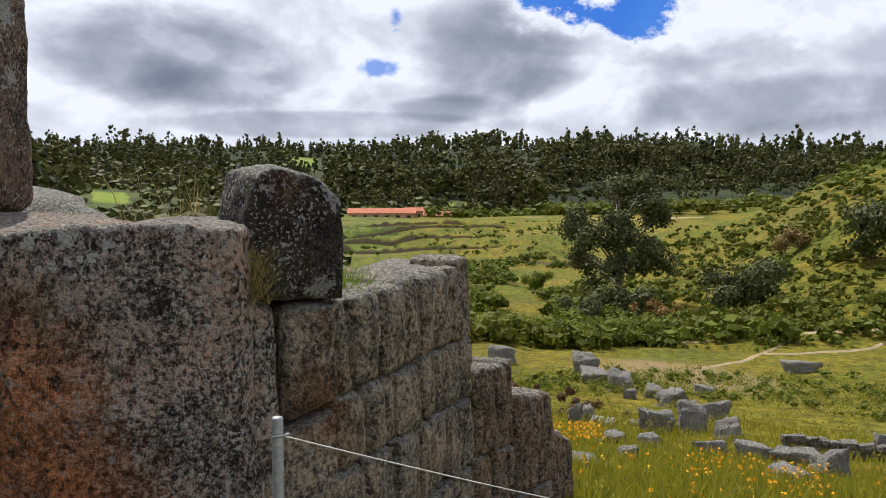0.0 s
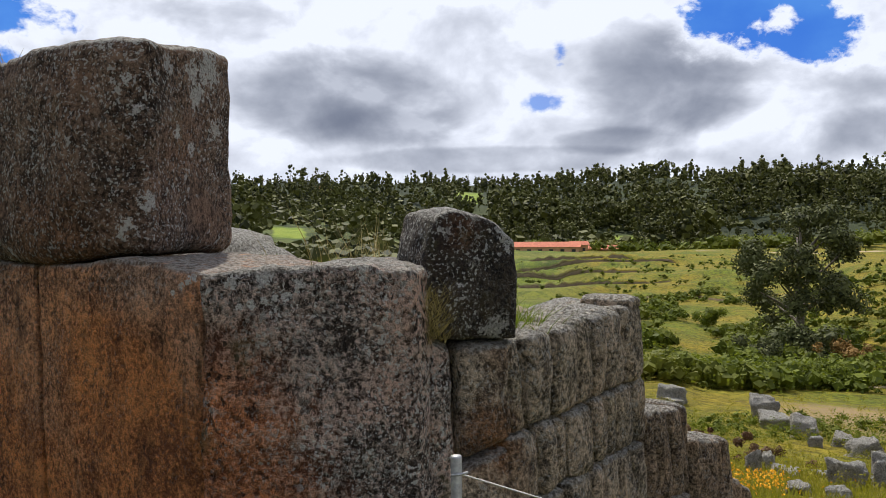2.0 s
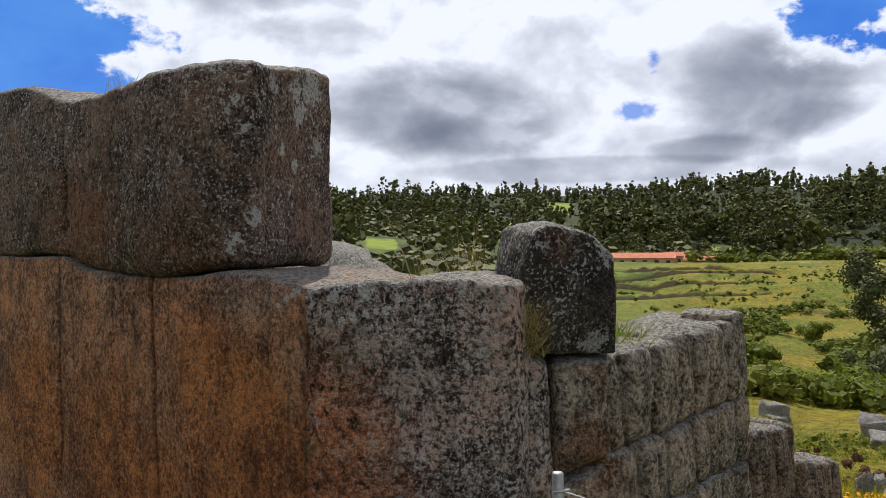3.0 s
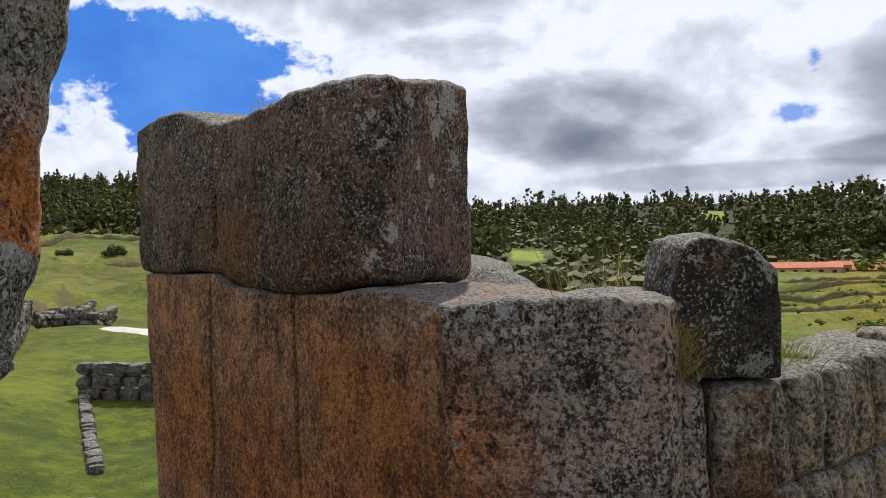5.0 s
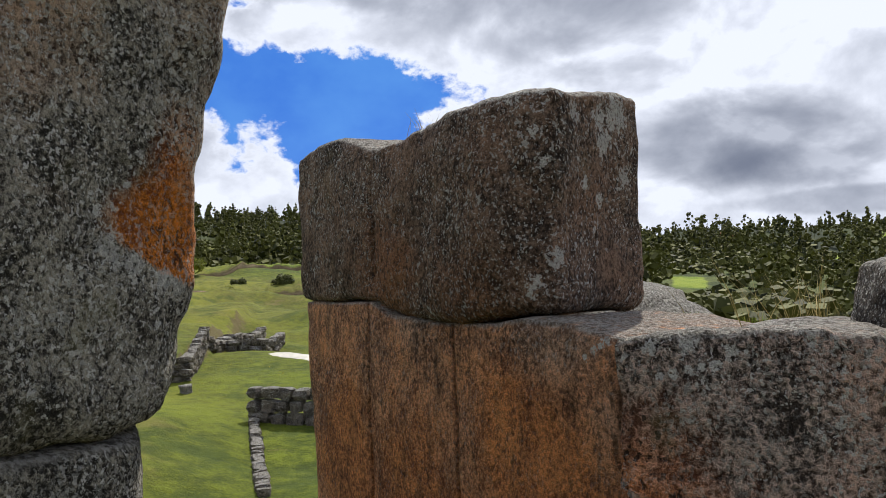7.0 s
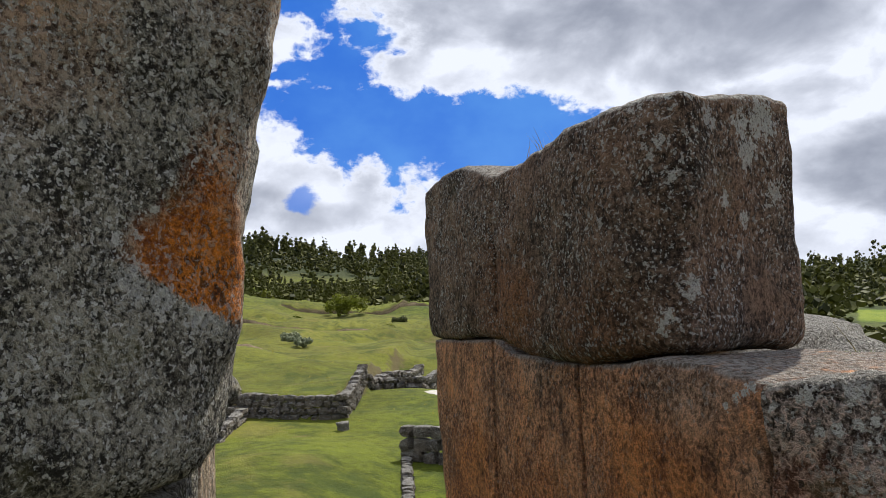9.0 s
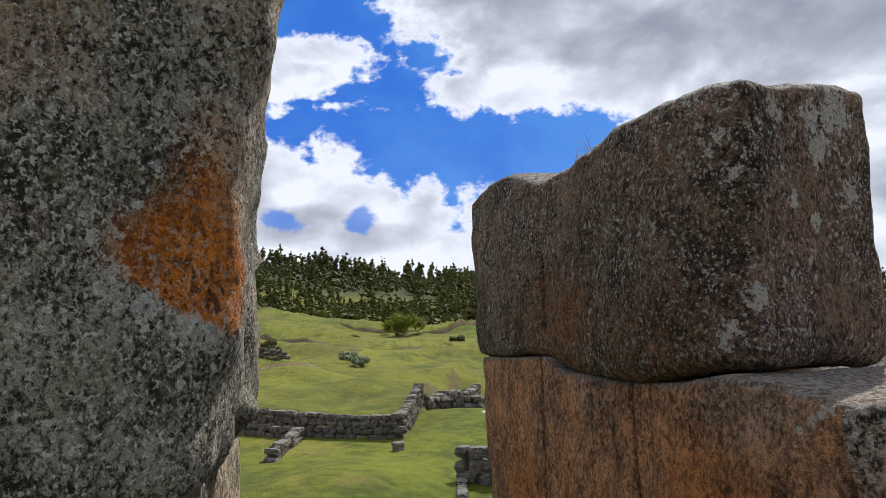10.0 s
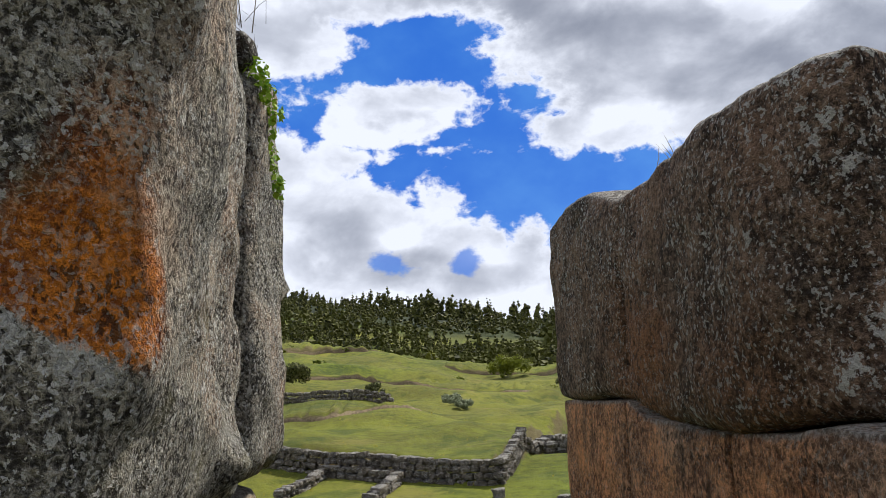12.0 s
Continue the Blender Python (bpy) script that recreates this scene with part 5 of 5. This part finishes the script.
house("long low house with a red tiled roof", *by_sight(-1.9, 255), 20, 7, 2.2, 0, 1, 6)
house("small house with a red tiled roof at the forest edge", *by_sight(0.3, 262), 5, 5, 3.2, 10, 2, 2)
house("ochre house with a low tiled roof behind the meadow", *by_sight(2.2, 268), 12, 6, 1.8, -4, 3, 4)
house("distant house with an orange roof on the wooded hill", *by_sight(-17.0, 640), 16, 8, 5, 8, 4, 4)


# ---------- rope barrier ----------
def rope_post(label, x, y, top):
    base = height(x, y)
    root = empty("barrier_post", x, y, base)
    v, f = limb_tube([(0, 0, -0.1), (0, 0, top - base - 0.006), (0, 0, top - base)], [0.0165, 0.0165, 0.0145], 14)
    mesh_object("post", v, f, STEEL, root)
    v, f = limb_tube([(-0.012, -0.012, top - base - 0.055), (0.012, -0.020, top - base - 0.050), (0.03, 0.012, top - base - 0.052)], [0.004, 0.004, 0.004], 6)
    mesh_object("rope_ring", v, f, STEEL, root)
    return tagged(root, label, "post")


POST_A, POST_B = (-0.43, 2.38, 0.965), (1.02, 4.02, 0.06)
rope_post("thin grey steel barrier post with a ring", *POST_A)
rope_post("thin grey steel barrier post with a ring", *POST_B)


def rope():
    a, b = Vector(POST_A) - Vector((0, 0, 0.05)), Vector(POST_B) - Vector((0, 0, 0.05))
    pts = [tuple(a.lerp(b, k / 14) - Vector((0, 0, 0.02 * 4 * (k / 14) * (1 - k / 14) * 0.5))) for k in range(15)]
    v, f = limb_tube(pts, [0.0026] * 15, 6)
    tagged(mesh_object("barrier_rope", v, f, ROPE), "thin pale rope strung between barrier posts", "rope")


rope()


# ---------- grass ----------
def blades(rng, spots, tall, width, lean=0.35):
    n = len(spots)
    p = np.asarray(spots, float)
    a = rng.uniform(0, 2 * math.pi, n)
    h = tall * rng.uniform(0.45, 1.25, n)
    side = np.column_stack([np.cos(a), np.sin(a), np.zeros(n)]) * (width * rng.uniform(0.6, 1.3, n))[:, None]
    tip = p + np.column_stack([rng.normal(0, lean, n) * h, rng.normal(0, lean, n) * h, h])
    mid = (p + tip) / 2 + np.column_stack([np.zeros(n), np.zeros(n), 0.12 * h])
    return np.concatenate([np.stack([p - side, p + side, mid + side * 0.8, mid - side * 0.8], axis=1),
                           np.stack([mid - side * 0.8, mid + side * 0.8, tip + side * 0.1, tip - side * 0.1], axis=1)])


def tuft(name, label, x, y, z, radius, count, tall, mat, seed, width=0.004, category="grass"):
    rng = np.random.default_rng(seed)
    spots = np.column_stack([x + rng.normal(0, radius, count), y + rng.normal(0, radius, count), np.full(count, z)])
    return tagged(quads_object(name, blades(rng, spots, tall, width, 0.5), mat), label, category, kind="stuff")


def meadow_grass():
    rng = np.random.default_rng(9)
    spots = [(x, y, height(x, y) - 0.01) for x, y, _ in polar_spots(rng, 26000, (5, 34), (4.5, 17), (1, 1))]
    tagged(quads_object("grass", blades(rng, spots, 0.16, 0.007), GRASS), "long yellow-green meadow grass", "grass", kind="stuff")
    spots = [(x, y, height(x, y) + rng.uniform(0.08, 0.26)) for x, y, _ in
             polar_spots(rng, 260, (9, 13.5), (11.0, 13.0), (1, 1)) + polar_spots(rng, 110, (19, 28), (7.5, 9.8), (1, 1)) + polar_spots(rng, 110, (8, 32), (6, 14), (1, 1))]
    c = np.array(spots)
    tagged(quads_object("wildflowers", leaf_quads(rng, c, np.full(len(c), 0.02), len(c) * 4, 0.017), PETAL), "small orange wildflowers in the grass", "flowers", kind="stuff")


meadow_grass()


def joint_hay():
    rng = np.random.default_rng(23)
    n = 420
    f = rng.uniform(0, 1, n)
    spots = np.column_stack([-0.685 + 0.07 * f + rng.normal(0, 0.022, n), 3.225 + 0.03 * f + rng.normal(0, 0.014, n), 1.36 - 0.20 * rng.uniform(0, 1, n) ** 0.8])
    tagged(quads_object("grass_tuft", blades(rng, spots, 0.075, 0.0013, 0.9), STRAW), "dry yellow grass growing in a wall joint", "grass", kind="stuff")


joint_hay()
tuft("grass_tuft", "tall dry grass stems on the wall top", -1.05, 3.85, 1.34, 0.16, 90, 0.34, STRAW, 2, 0.0015)
tuft("grass_tuft", "green weeds behind the stepped wall", -0.44, 3.98, 1.08, 0.09, 520, 0.16, BRIGHT_WEED, 3, 0.003)
tuft("grass_tuft", "low green weeds on the earth behind the wall", -1.25, 4.2, 1.37, 0.16, 420, 0.08, BRIGHT_WEED, 8, 0.003)
tuft("grass_tuft", "fresh green weeds beside the rock", -1.56, 3.72, 1.44, 0.06, 260, 0.055, BRIGHT, 4, 0.003)
tuft("grass_tuft", "thin dark dry stems on top of the gate wall", -3.04, 2.08, 2.71, 0.04, 16, 0.17, BARK, 6, 0.0016)
tuft("grass_tuft", "thin dark dry stems on top of the gate wall", -3.20, 2.18, 2.68, 0.03, 10, 0.08, BARK, 7, 0.0016)
tuft("grass_tuft", "thin grass sprig on top of the jamb stone", -2.85, 3.75, 2.40, 0.05, 14, 0.14, STRAW, 5, 0.002)


def wall_plant():
    rng = np.random.default_rng(31)
    n = 9
    t = np.linspace(0, 1, n)
    c = np.column_stack([-3.00 - 0.28 * t ** 1.5, 2.135 + 0.165 * t ** 1.5, 2.56 - 0.27 * t]) + rng.normal(0, 0.02, (n, 3))
    leaves = leaf_quads(rng, c, np.full(n, 0.042), 480, 0.013)
    tagged(quads_object("wall_plant", leaves, BRIGHT), "fresh green plant hanging on the gate stone", "plant")


wall_plant()
